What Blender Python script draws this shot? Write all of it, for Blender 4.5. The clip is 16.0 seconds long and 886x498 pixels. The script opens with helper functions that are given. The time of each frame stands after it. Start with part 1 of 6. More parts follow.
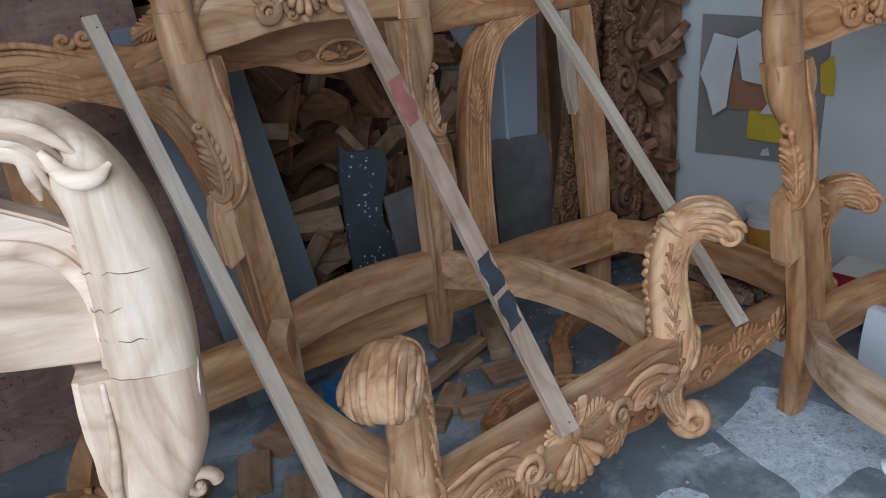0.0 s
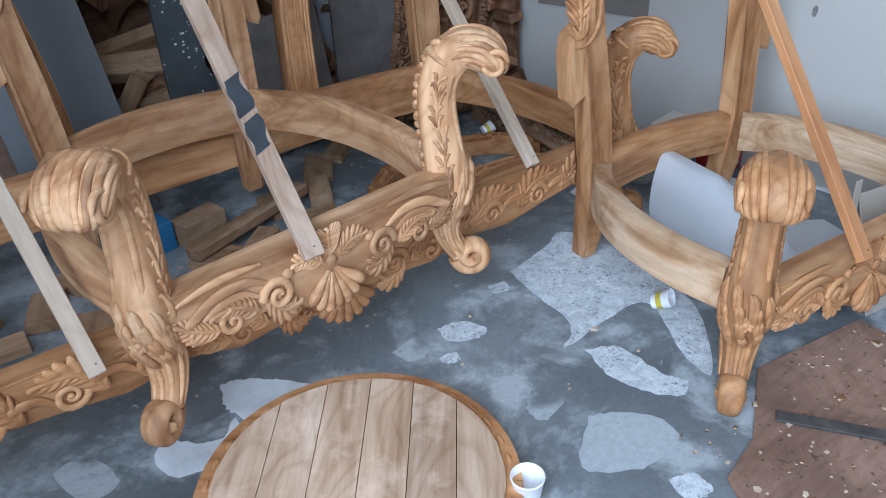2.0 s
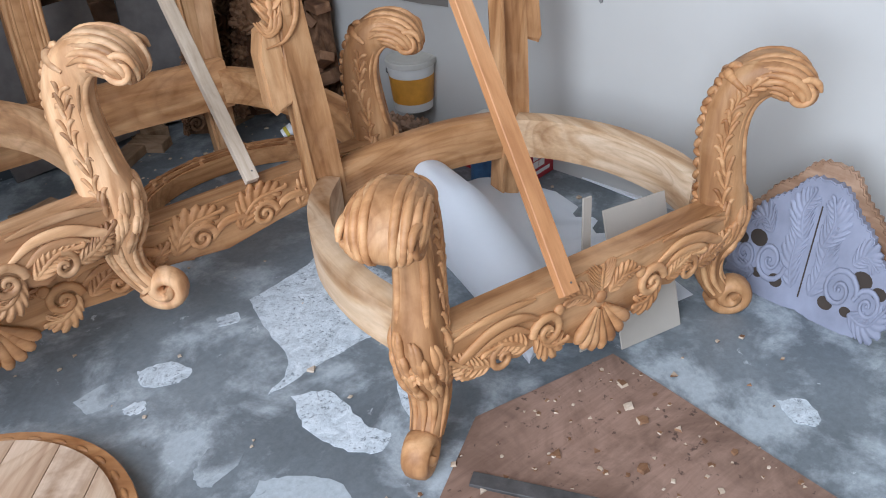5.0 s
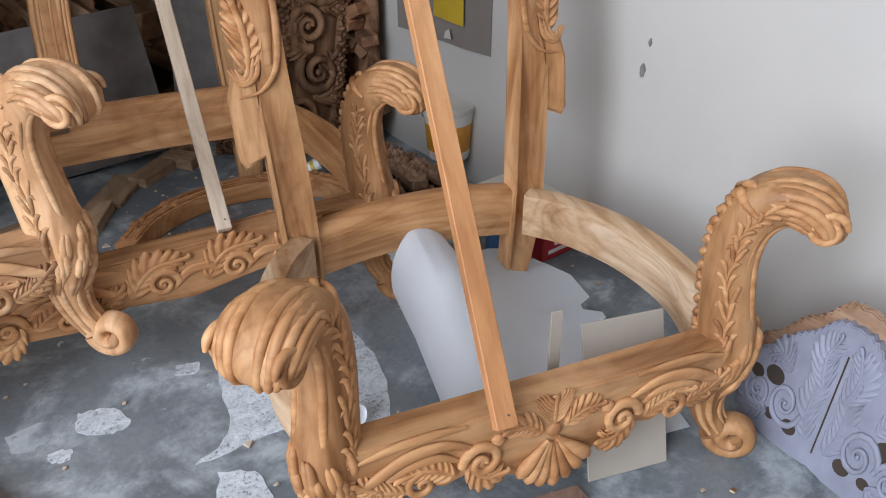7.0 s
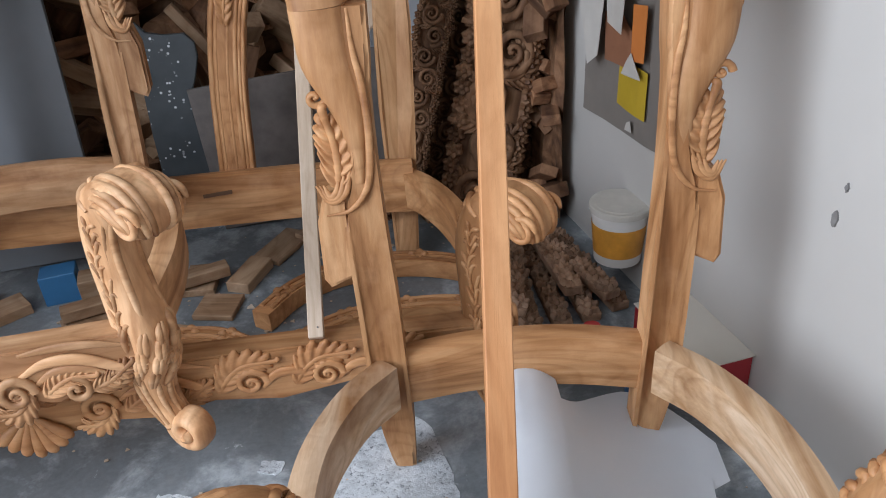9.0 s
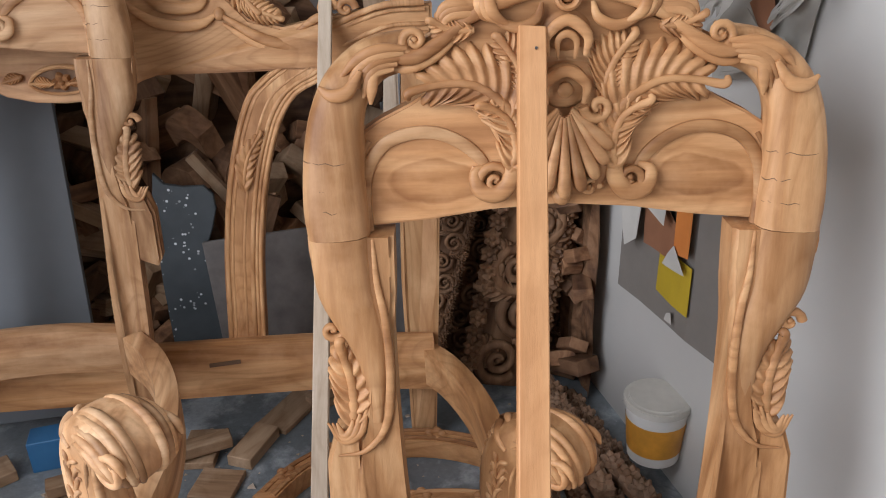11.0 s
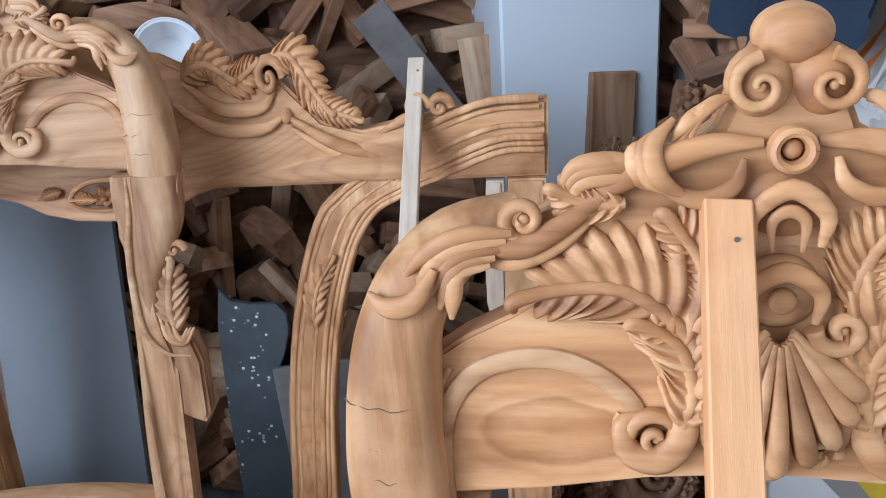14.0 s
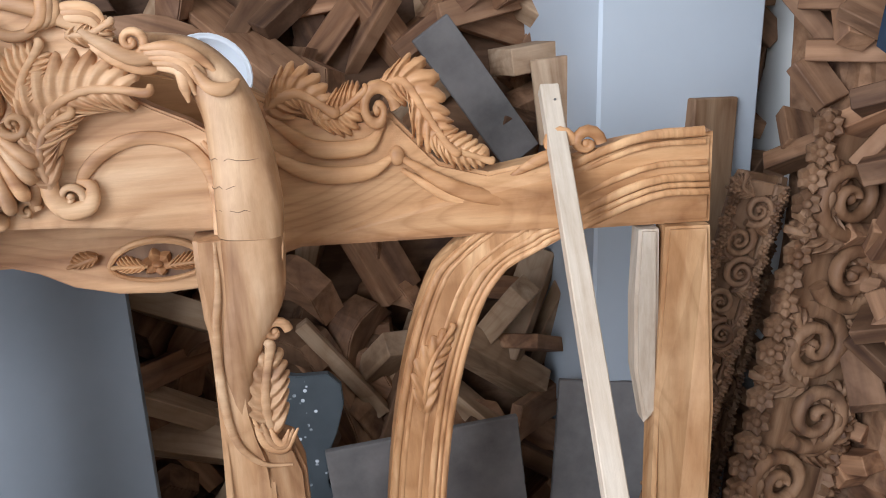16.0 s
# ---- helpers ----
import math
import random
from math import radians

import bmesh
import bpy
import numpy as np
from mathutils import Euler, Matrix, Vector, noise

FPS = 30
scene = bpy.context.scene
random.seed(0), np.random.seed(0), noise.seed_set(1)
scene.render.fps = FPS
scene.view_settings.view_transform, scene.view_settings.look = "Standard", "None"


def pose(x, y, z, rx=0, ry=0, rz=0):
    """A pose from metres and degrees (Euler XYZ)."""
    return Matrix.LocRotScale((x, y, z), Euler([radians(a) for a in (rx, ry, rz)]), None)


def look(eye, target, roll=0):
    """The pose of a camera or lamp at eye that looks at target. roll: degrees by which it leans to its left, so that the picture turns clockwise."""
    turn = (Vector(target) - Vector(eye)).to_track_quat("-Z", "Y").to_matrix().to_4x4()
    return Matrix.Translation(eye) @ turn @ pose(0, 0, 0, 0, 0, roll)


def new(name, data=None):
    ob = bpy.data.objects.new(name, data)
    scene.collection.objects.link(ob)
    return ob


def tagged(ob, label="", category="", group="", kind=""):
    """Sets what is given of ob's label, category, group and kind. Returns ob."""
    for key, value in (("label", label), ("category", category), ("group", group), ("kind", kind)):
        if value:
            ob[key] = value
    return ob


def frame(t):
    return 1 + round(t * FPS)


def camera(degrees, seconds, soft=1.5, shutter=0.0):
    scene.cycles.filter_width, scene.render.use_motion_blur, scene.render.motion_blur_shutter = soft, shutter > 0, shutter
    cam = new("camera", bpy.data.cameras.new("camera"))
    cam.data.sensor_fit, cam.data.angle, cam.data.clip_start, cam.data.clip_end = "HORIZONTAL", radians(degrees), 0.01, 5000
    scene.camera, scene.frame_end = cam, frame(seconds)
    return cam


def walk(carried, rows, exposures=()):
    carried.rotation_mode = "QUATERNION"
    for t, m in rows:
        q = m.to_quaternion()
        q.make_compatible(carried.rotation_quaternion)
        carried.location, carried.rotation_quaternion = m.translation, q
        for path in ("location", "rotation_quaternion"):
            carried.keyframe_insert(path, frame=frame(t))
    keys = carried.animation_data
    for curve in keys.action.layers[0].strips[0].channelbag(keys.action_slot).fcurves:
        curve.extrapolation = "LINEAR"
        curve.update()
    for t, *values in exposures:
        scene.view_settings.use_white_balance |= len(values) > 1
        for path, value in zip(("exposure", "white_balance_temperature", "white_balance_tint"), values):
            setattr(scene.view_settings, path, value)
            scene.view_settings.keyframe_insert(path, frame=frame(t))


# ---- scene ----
cam = camera(58.8, 16.0, 1.0)
PATH = [
    (0, (0.152, 0.177, 1.221), (-0.033, 2.003, 0.426), -6.0),
    (0.5, (0.181, 0.157, 1.18), (0.075, 1.951, 0.302), -5.5),
    (1, (0.219, 0.155, 1.15), (0.168, 1.898, 0.171), -5.2),
    (1.5, (0.364, 0.16, 1.123), (0.323, 1.873, 0.092), -3.0),
    (2, (0.467, 0.152, 1.106), (0.438, 1.839, 0.033), -2.9),
    (2.5, (0.53, 0.188, 1.093), (0.575, 1.867, 0.007), -3.7),
    (3, (0.597, 0.235, 1.086), (0.705, 1.888, -0.035), -4.3),
    (3.5, (0.752, 0.267, 1.048), (0.818, 1.937, -0.051), -1.7),
    (4, (0.911, 0.283, 1.057), (0.875, 1.942, -0.059), -3.1),
    (4.5, (0.987, 0.349, 1.025), (0.994, 2.005, -0.097), -3.2),
    (4.7, (1.016, 0.364, 1.019), (1.014, 2.025, -0.095), -3.5),
    (6.8, (1.26, 0.562, 1.044), (1.005, 2.23, -0.028), -1.2),
    (7, (1.287, 0.599, 1.046), (1.001, 2.264, -0.024), -0.8),
    (7.5, (1.401, 0.678, 1.062), (0.941, 2.305, -0.005), -1.1),
    (8, (1.441, 0.76, 1.072), (0.92, 2.372, 0.009), -1.2),
    (8.2, (1.441, 0.796, 1.065), (0.899, 2.413, 0.021), -1.0),
    (8.5, (1.431, 0.869, 1.093), (0.818, 2.447, 0.029), -1.8),
    (9, (1.452, 0.94, 1.127), (0.567, 2.415, 0.107), -3.7),
    (9.5, (1.47, 0.99, 1.154), (0.533, 2.471, 0.191), -3.0),
    (9.7, (1.454, 1.007, 1.164), (0.5, 2.493, 0.226), -2.7),
    (11.8, (1.281, 1.2, 1.292), (0.344, 2.793, 0.528), -1.5),
    (12, (1.267, 1.225, 1.294), (0.361, 2.842, 0.542), -1.5),
    (12.5, (1.203, 1.293, 1.318), (0.36, 2.957, 0.595), -3.7),
    (13, (1.181, 1.338, 1.31), (0.371, 3.014, 0.578), -4.2),
    (13.5, (1.159, 1.425, 1.289), (0.107, 2.974, 0.586), -3.8),
    (14, (1.108, 1.464, 1.284), (-0.104, 2.895, 0.589), -3.9),
    (14.5, (0.966, 1.427, 1.288), (-0.221, 2.875, 0.583), -4.2),
    (15, (0.843, 1.403, 1.287), (-0.282, 2.886, 0.555), -3.7),
    (15.5, (0.776, 1.417, 1.285), (-0.286, 2.947, 0.556), -2.5),
    (16, (0.639, 1.444, 1.288), (-0.337, 3.056, 0.616), -2.7),
]
EXPOSURES = [(0, -0.9, 5400, 10), (0.6, -0.9, 5350, 10), (1.0, -0.75, 5300, 10), (1.5, -0.6, 5300, 10), (2.0, -0.22, 5350, 10), (2.5, -0.1, 5400, 10), (4.5, 0.0, 5700, 12), (7.0, -0.1, 6250, 15),
             (9.0, -0.02, 6150, 15), (9.5, 0.08, 6200, 15), (12.5, -0.1, 6500, 18), (13.0, -0.05, 6500, 17), (13.5, 0.25, 5850, 12), (14.0, 0.4, 5400, 11), (15.5, 0.5, 5500, 11), (16, 0.55, 5950, 13)]
walk(cam, [(t, look(eye, target, roll)) for t, eye, target, roll in PATH], EXPOSURES)

# ---- light ----
FACE = 36.5      # heading of the sofa; the plan below is laid out square to it


def plan(u, v, z=0.0, rz=0.0, rx=0.0, ry=0.0):
    """A pose in the plan: u along the sofa's front, v towards the heap behind it."""
    return pose(0, 0, 0, 0, 0, FACE) @ pose(u, v, z, rx, ry, rz)


world = bpy.data.worlds.new("sky")
scene.world = world
world.use_nodes = True
sky = world.node_tree.nodes.new("ShaderNodeTexSky")
sky.sky_type, sky.sun_disc = "NISHITA", False
sky.sun_elevation, sky.sun_rotation = radians(50), radians(200)
world.node_tree.links.new(sky.outputs[0], world.node_tree.nodes["Background"].inputs[0])
world.node_tree.nodes["Background"].inputs[1].default_value = 0.1


def area(name, m, w, h, power, color):
    d = bpy.data.lights.new(name, "AREA")
    d.shape, d.size, d.size_y, d.energy, d.color = "RECTANGLE", w, h, power, color
    ob = new(name, d)
    ob.matrix_world = m
    return ob


WALL = plan(2.477, 0.849, 0, 9.6)          # corner frame of the white wall: x out through it, y along it
WALL_BACK, WALL_LEFT, WALL_FRONT, WALL_TOP = 2.40, -3.40, -2.30, 3.6
DOOR_Y0, DOOR_Y1, DOOR_TOP = -2.25, 0.15, 3.45
# daylight of the sky in the workshop's open doorway
area("doorway_daylight", WALL @ pose(WALL_LEFT + 0.03, (DOOR_Y0 + DOOR_Y1) / 2, 1.75, 60, 0, -90), 2.35, 3.2, 190, (0.86, 0.94, 1.0))


# ---- materials ----
def material(name):
    m = bpy.data.materials.new(name)
    m.use_nodes = True
    return m, m.node_tree, m.node_tree.nodes["Principled BSDF"]


def add(tree, kind, **inputs):
    n = tree.nodes.new(kind)
    for k, v in inputs.items():
        n.inputs[k.replace("_", " ")].default_value = v
    return n


def ramp(tree, fac, stops):
    r = tree.nodes.new("ShaderNodeValToRGB")
    e = r.color_ramp.elements
    while len(e) < len(stops):
        e.new(0.5)
    for el, (p, c) in zip(e, stops):
        el.position, el.color = p, (*c, 1) if len(c) == 3 else c
    tree.links.new(fac, r.inputs[0])
    return r.outputs[0]


def mix(tree, fac, a, b, mode="MIX"):
    n = tree.nodes.new("ShaderNodeMix")
    n.data_type, n.blend_type = "RGBA", mode
    for sock, val in ((n.inputs[0], fac), (n.inputs[6], a), (n.inputs[7], b)):
        if isinstance(val, (int, float)):
            sock.default_value = val
        elif isinstance(val, tuple):
            sock.default_value = (*val, 1)
        else:
            tree.links.new(val, sock)
    return n.outputs[2]


def coords(tree, scale=(1, 1, 1), source="Object", jitter=True):
    """Object coordinates, stretched, and shifted for each object at random."""
    tc = tree.nodes.new("ShaderNodeTexCoord")
    mp = tree.nodes.new("ShaderNodeMapping")
    mp.inputs["Scale"].default_value = scale
    tree.links.new(tc.outputs[source], mp.inputs[0])
    if jitter:
        oi = tree.nodes.new("ShaderNodeObjectInfo")
        mul = tree.nodes.new("ShaderNodeMath")
        mul.operation = "MULTIPLY"
        mul.inputs[1].default_value = 37.0
        tree.links.new(oi.outputs["Random"], mul.inputs[0])
        tree.links.new(mul.outputs[0], mp.inputs["Location"])
    return mp.outputs[0]


def noise_tex(tree, vec, scale, detail=4, rough=0.55, distort=0.0):
    n = add(tree, "ShaderNodeTexNoise", Scale=scale, Detail=detail, Roughness=rough, Distortion=distort)
    tree.links.new(vec, n.inputs["Vector"])
    return n.outputs[0]


def bump(tree, bsdf, height, strength, distance=0.002):
    b = add(tree, "ShaderNodeBump", Strength=strength, Distance=distance)
    tree.links.new(height, b.inputs["Height"])
    tree.links.new(b.outputs[0], bsdf.inputs["Normal"])


def wood(name, dark, mid, light, axis="z", rough=0.5, vary=0.25, dusty=0.0, zones=0.8, knot=None):
    """Sawn or carved timber, its grain along one axis of the object."""
    m, t, b = material(name)
    st = {"x": (1.2, 14, 14), "y": (14, 1.2, 14), "z": (14, 14, 1.2)}[axis]
    v = coords(t, st)
    big = noise_tex(t, v, 1.0, 3, 0.5, 1.6)
    fine = noise_tex(t, v, 9.0, 6, 0.7, 0.4)
    col = ramp(t, big, [(0.30, dark), (0.48, mid), (0.68, light)])
    streak = ramp(t, fine, [(0.35, (0.80, 0.75, 0.70)), (0.6, (1.05, 1.05, 1.05))])
    col = mix(t, 0.55, col, streak, "MULTIPLY")
    oi = t.nodes.new("ShaderNodeObjectInfo")
    tint = ramp(t, oi.outputs["Random"], [(0.0, (1 - vary,) * 3), (1.0, (1 + vary * 0.4,) * 3)])
    col = mix(t, 1.0, col, tint, "MULTIPLY")
    # pale sapwood and darker heartwood, in long uneven zones
    st2 = {"x": (1.0, 4.5, 4.5), "y": (4.5, 1.0, 4.5), "z": (4.5, 4.5, 1.0)}[axis]
    zone = noise_tex(t, coords(t, st2), 1.1, 4, 0.6, 0.9)
    col = mix(t, zones, col, ramp(t, zone, [(0.30, (0.55, 0.46, 0.38)), (0.47, (0.98, 0.96, 0.93)), (0.60, (1.0, 1.0, 1.0)), (0.72, (1.22, 1.32, 1.45))]), "MULTIPLY")
    # flame figure: thin growth lines that follow the slow swell of the timber
    st3 = {"x": (2.2, 6.5, 6.5), "y": (6.5, 2.2, 6.5), "z": (6.5, 6.5, 2.2)}[axis]
    swell = noise_tex(t, coords(t, st3), 0.9, 1.5, 0.35, 0.5)
    rings = t.nodes.new("ShaderNodeMath")
    rings.operation = "MULTIPLY"
    rings.inputs[1].default_value = 15.0
    t.links.new(swell, rings.inputs[0])
    line = t.nodes.new("ShaderNodeMath")
    line.operation = "FRACT"
    t.links.new(rings.outputs[0], line.inputs[0])
    figure_line = ramp(t, line.outputs[0], [(0.0, (0.97, 0.96, 0.95)), (0.5, (1.04, 1.04, 1.04)), (0.86, (0.72, 0.64, 0.56)), (1.0, (0.97, 0.96, 0.95))])
    col = mix(t, 0.7 * zones, col, figure_line, "MULTIPLY")
    if knot:                  # a pair of oval knots, book-matched about the middle
        sep = t.nodes.new("ShaderNodeSeparateXYZ")
        t.links.new(t.nodes.new("ShaderNodeTexCoord").outputs["Object"], sep.inputs[0])

        def math_node(op, a, c=0.0):
            q = t.nodes.new("ShaderNodeMath")
            q.operation = op
            for slot, val in zip(q.inputs, (a, c)):
                if isinstance(val, float):
                    slot.default_value = val
                else:
                    t.links.new(val, slot)
            return q.outputs[0]
        dx = math_node("DIVIDE", math_node("SUBTRACT", math_node("ABSOLUTE", sep.outputs["X"]), knot[0]), knot[2])
        dz = math_node("DIVIDE", math_node("SUBTRACT", sep.outputs["Z"], knot[1]), knot[3])
        d = math_node("SQRT", math_node("ADD", math_node("MULTIPLY", dx, dx), math_node("MULTIPLY", dz, dz)))
        wob = noise_tex(t, coords(t, (14, 14, 14)), 1.0, 3, 0.5)
        d = math_node("ADD", d, math_node("MULTIPLY", wob, 0.9))
        oval = ramp(t, math_node("MULTIPLY", d, 0.4), [(0.16, (0.62, 0.52, 0.42)), (0.26, (0.95, 0.93, 0.9)), (0.40, (0.92, 0.89, 0.85)), (0.53, (0.60, 0.50, 0.40)), (0.57, (0.97, 0.96, 0.95)), (0.66, (0.82, 0.77, 0.70)), (0.72, (1.0, 1.0, 1.0))])
        col = mix(t, 0.75, col, oval, "MULTIPLY")
    # saw dust and pale sanding marks
    wear = ramp(t, noise_tex(t, coords(t, (5, 5, 5)), 1.3, 5, 0.65), [(0.5, (0, 0, 0)), (0.72, (1, 1, 1))])
    f = t.nodes.new("ShaderNodeMath")
    f.operation = "MULTIPLY"
    f.inputs[1].default_value = 0.25 + dusty
    t.links.new(wear, f.inputs[0])
    col = mix(t, f.outputs[0], col, tuple(min(1.0, c * 1.25 + 0.05) for c in light))
    t.links.new(col, b.inputs["Base Color"])
    b.inputs["Roughness"].default_value = rough
    b.inputs["Specular IOR Level"].default_value = 0.3
    bump(t, b, fine, 0.35, 0.0015)
    return m


TEAK = ((0.31, 0.140, 0.054), (0.50, 0.254, 0.108), (0.64, 0.372, 0.182))
teak_x = wood("teak_along_x", *TEAK, "x")
teak_y = wood("teak_along_y", *TEAK, "y")
teak_z = wood("teak_along_z", *TEAK, "z")
teak_panel = wood("figured_teak", *TEAK, "x", zones=0.6, knot=(0.168, 0.928, 0.062, 0.030))
PALE_TEAK = ((0.35, 0.170, 0.078), (0.57, 0.320, 0.158), (0.71, 0.450, 0.255))
pale_teak = {ax: wood("pale_teak_along_" + ax, *PALE_TEAK, ax) for ax in "xyz"}
# near armchair's teak, paled to carry the strong daylight that falls on it
DAYLIT_TEAK = ((0.44, 0.30, 0.20), (0.62, 0.46, 0.32), (0.74, 0.59, 0.45))
fresh = {ax: wood("daylit_teak_along_" + ax, *DAYLIT_TEAK, ax) for ax in "xyz"}
carved = wood("carved_teak", (0.37, 0.172, 0.070), (0.50, 0.252, 0.108), (0.61, 0.342, 0.160), "x", 0.5, 0.12, 0.0, 0.9)
pale = wood("pale_batten", (0.44, 0.335, 0.24), (0.55, 0.435, 0.325), (0.62, 0.515, 0.405), "z", 0.6, 0.1, 0.0, 0.4)
batten_wood = wood("weathered_batten", (0.36, 0.25, 0.17), (0.46, 0.33, 0.24), (0.56, 0.42, 0.32), "z", 0.6)
red_batten = wood("teak_batten", (0.44, 0.19, 0.075), (0.56, 0.265, 0.11), (0.64, 0.335, 0.155), "z", 0.5, 0.05, 0.0, 0.3)
scrap = wood("scrap_wood", (0.13, 0.062, 0.034), (0.25, 0.128, 0.066), (0.38, 0.205, 0.11), "x", 0.75, 0.55)
old_carved = wood("old_carved_wood", (0.11, 0.054, 0.028), (0.205, 0.107, 0.055), (0.31, 0.178, 0.098), "z", 0.65, 0.25)
sapwood = wood("sapwood_teak", (0.40, 0.22, 0.10), (0.60, 0.40, 0.235), (0.74, 0.57, 0.40), "y", 0.5, 0.1)
disc_wood = wood("table_top_wood", (0.43, 0.285, 0.19), (0.57, 0.41, 0.285), (0.68, 0.52, 0.39), "y", 0.6, 0.14, 0.45)


def plain(name, color, rough=0.6, spread=0.15, scale=6.0, bumpy=0.15, metal=0.0):
    m, t, b = material(name)
    v = coords(t)
    n = noise_tex(t, v, scale, 5, 0.6)
    lo, hi = tuple(c * (1 - spread) for c in color), tuple(min(1, c * (1 + spread)) for c in color)
    t.links.new(ramp(t, n, [(0.3, lo), (0.7, hi)]), b.inputs["Base Color"])
    b.inputs["Roughness"].default_value, b.inputs["Metallic"].default_value = rough, metal
    bump(t, b, noise_tex(t, v, scale * 12, 4, 0.6), bumpy, 0.001)
    return m


def cement(name="cement_floor", lo=0.485, amount=0.72):
    """Worn blue-grey cement floor: clouds of pale wash, trowel marks and small white flecks."""
    m, t, b = material(name)
    v = coords(t, jitter=False)
    big = noise_tex(t, v, 1.6, 6, 0.65, 0.15)
    mid = noise_tex(t, v, 5.0, 9, 0.66, 0.25)
    spot = noise_tex(t, v, 17.0, 6, 0.7, 0.6)
    fine = noise_tex(t, v, 75, 5, 0.75)
    col = ramp(t, big, [(0.30, (0.098, 0.110, 0.118)), (0.5, (0.168, 0.188, 0.200)), (0.70, (0.262, 0.288, 0.302))])
    cloud = ramp(t, mid, [(lo, (0, 0, 0)), (lo + 0.06, (0.42, 0.42, 0.42)), (lo + 0.12, (0.95, 0.95, 0.95))])
    f = t.nodes.new("ShaderNodeMath")
    f.operation = "MULTIPLY"
    f.inputs[1].default_value = amount
    t.links.new(cloud, f.inputs[0])
    col = mix(t, f.outputs[0], col, (0.50, 0.54, 0.56))
    col = mix(t, ramp(t, spot, [(0.66, (0, 0, 0)), (0.70, (0.75, 0.75, 0.75))]), col, (0.60, 0.63, 0.65))
    col = mix(t, ramp(t, spot, [(0.27, (0.7, 0.7, 0.7)), (0.33, (0, 0, 0))]), col, (0.085, 0.085, 0.085))
    col = mix(t, 0.7, col, ramp(t, fine, [(0.3, (0.72, 0.72, 0.72)), (0.7, (1.15, 1.15, 1.15))]), "MULTIPLY")
    t.links.new(col, b.inputs["Base Color"])
    t.links.new(ramp(t, mid, [(0.3, (0.32, 0.32, 0.32)), (0.65, (0.62, 0.62, 0.62))]), b.inputs["Roughness"])
    bump(t, b, mid, 0.15, 0.004)
    return m


floor_mat = cement()
wall_mat = plain("white_wall_paint", (0.52, 0.495, 0.455), 0.75, 0.05, 1.7, 0.1)
pillar_mat = plain("white_pillar_paint", (0.48, 0.505, 0.53), 0.6, 0.05, 2.0, 0.1)
# unseen ceiling and walls: greys chosen for how much light they bounce back
ceil_mat = plain("unseen_ceiling_grey", (0.46, 0.44, 0.42), 0.8, 0.1, 1.0)
unseen_wall_mat = plain("unseen_wall_grey", (0.34, 0.32, 0.30), 0.9, 0.12, 2.0, 0.3)
scuffed_floor = cement("scuffed_cement", 0.40, 0.75)
grey_board = plain("grey_laminate", (0.15, 0.16, 0.17), 0.5, 0.12, 3.0, 0.05)


def dirty_ply():
    m, t, b = material("brown_plywood")
    v = coords(t, (1, 1, 1), jitter=False)
    grain = noise_tex(t, coords(t, (3, 22, 22), jitter=False), 3.0, 6, 0.7, 0.6)
    col = ramp(t, grain, [(0.3, (0.215, 0.128, 0.090)), (0.7, (0.325, 0.205, 0.150))])
    stain = ramp(t, noise_tex(t, v, 4.5, 7, 0.7, 1.0), [(0.42, (0.62, 0.57, 0.53)), (0.60, (1.08, 1.06, 1.05))])
    col = mix(t, 0.9, col, stain, "MULTIPLY")
    fleck = ramp(t, noise_tex(t, v, 55, 4, 0.65), [(0.32, (0.35, 0.33, 0.32)), (0.38, (1, 1, 1))])
    col = mix(t, 1.0, col, fleck, "MULTIPLY")
    t.links.new(col, b.inputs["Base Color"])
    b.inputs["Roughness"].default_value = 0.7
    bump(t, b, grain, 0.3, 0.001)
    return m


brown_ply = dirty_ply()


# ---- building helpers ----
def part(name, bm, mat, parent=None, label=""):
    """Links a bmesh as one mesh object under its thing."""
    me = bpy.data.meshes.new(name)
    bm.normal_update()
    bm.to_mesh(me)
    bm.free()
    me.materials.append(mat)
    ob = new(name, me)
    if parent is not None:
        ob.parent = parent
    if label:
        ob["label"] = label
    return ob


def thing(name, m, label, category, group="", kind=""):
    ob = new(name)
    ob.empty_display_size = 0.1
    ob.matrix_world = m
    return tagged(ob, label, category, group, kind)


def solo(name, bm, mat, m, label="", category="", group="", kind="", smooth=False):
    """A thing that is one mesh."""
    ob = part(name, bm, mat)
    ob.matrix_world = m
    if smooth:
        shade(ob)
    return tagged(ob, label, category, group, kind)


def shade(ob, angle=40):
    for p in ob.data.polygons:
        p.use_smooth = True
    ob.data.set_sharp_from_angle(angle=radians(angle))
    return ob


def curve(pts, n=6):
    """Catmull-Rom through points of any dimension."""
    p = [np.array(q, float) for q in pts]
    p = [2 * p[0] - p[1], *p, 2 * p[-1] - p[-2]]
    out = []
    for a, b, c, d in zip(p, p[1:], p[2:], p[3:]):
        for k in range(n):
            s = k / n
            out.append(0.5 * (2 * b + (c - a) * s + (2 * a - 5 * b + 4 * c - d) * s * s + (3 * b - a - 3 * c + d) * s ** 3))
    return out + [p[-2]]


def ring(n=8, square=0.0, ribs=0, depth=0.0):
    """A cross-section of unit size: round, or squarish, or ribbed."""
    out = []
    for k in range(n):
        a = 2 * math.pi * k / n
        x, y = math.cos(a), math.sin(a)
        if square:
            q = max(abs(x), abs(y)) ** square
            x, y = x / q, y / q
        r = 1 + depth * math.cos(ribs * a)
        out.append((x * r, y * r))
    return out


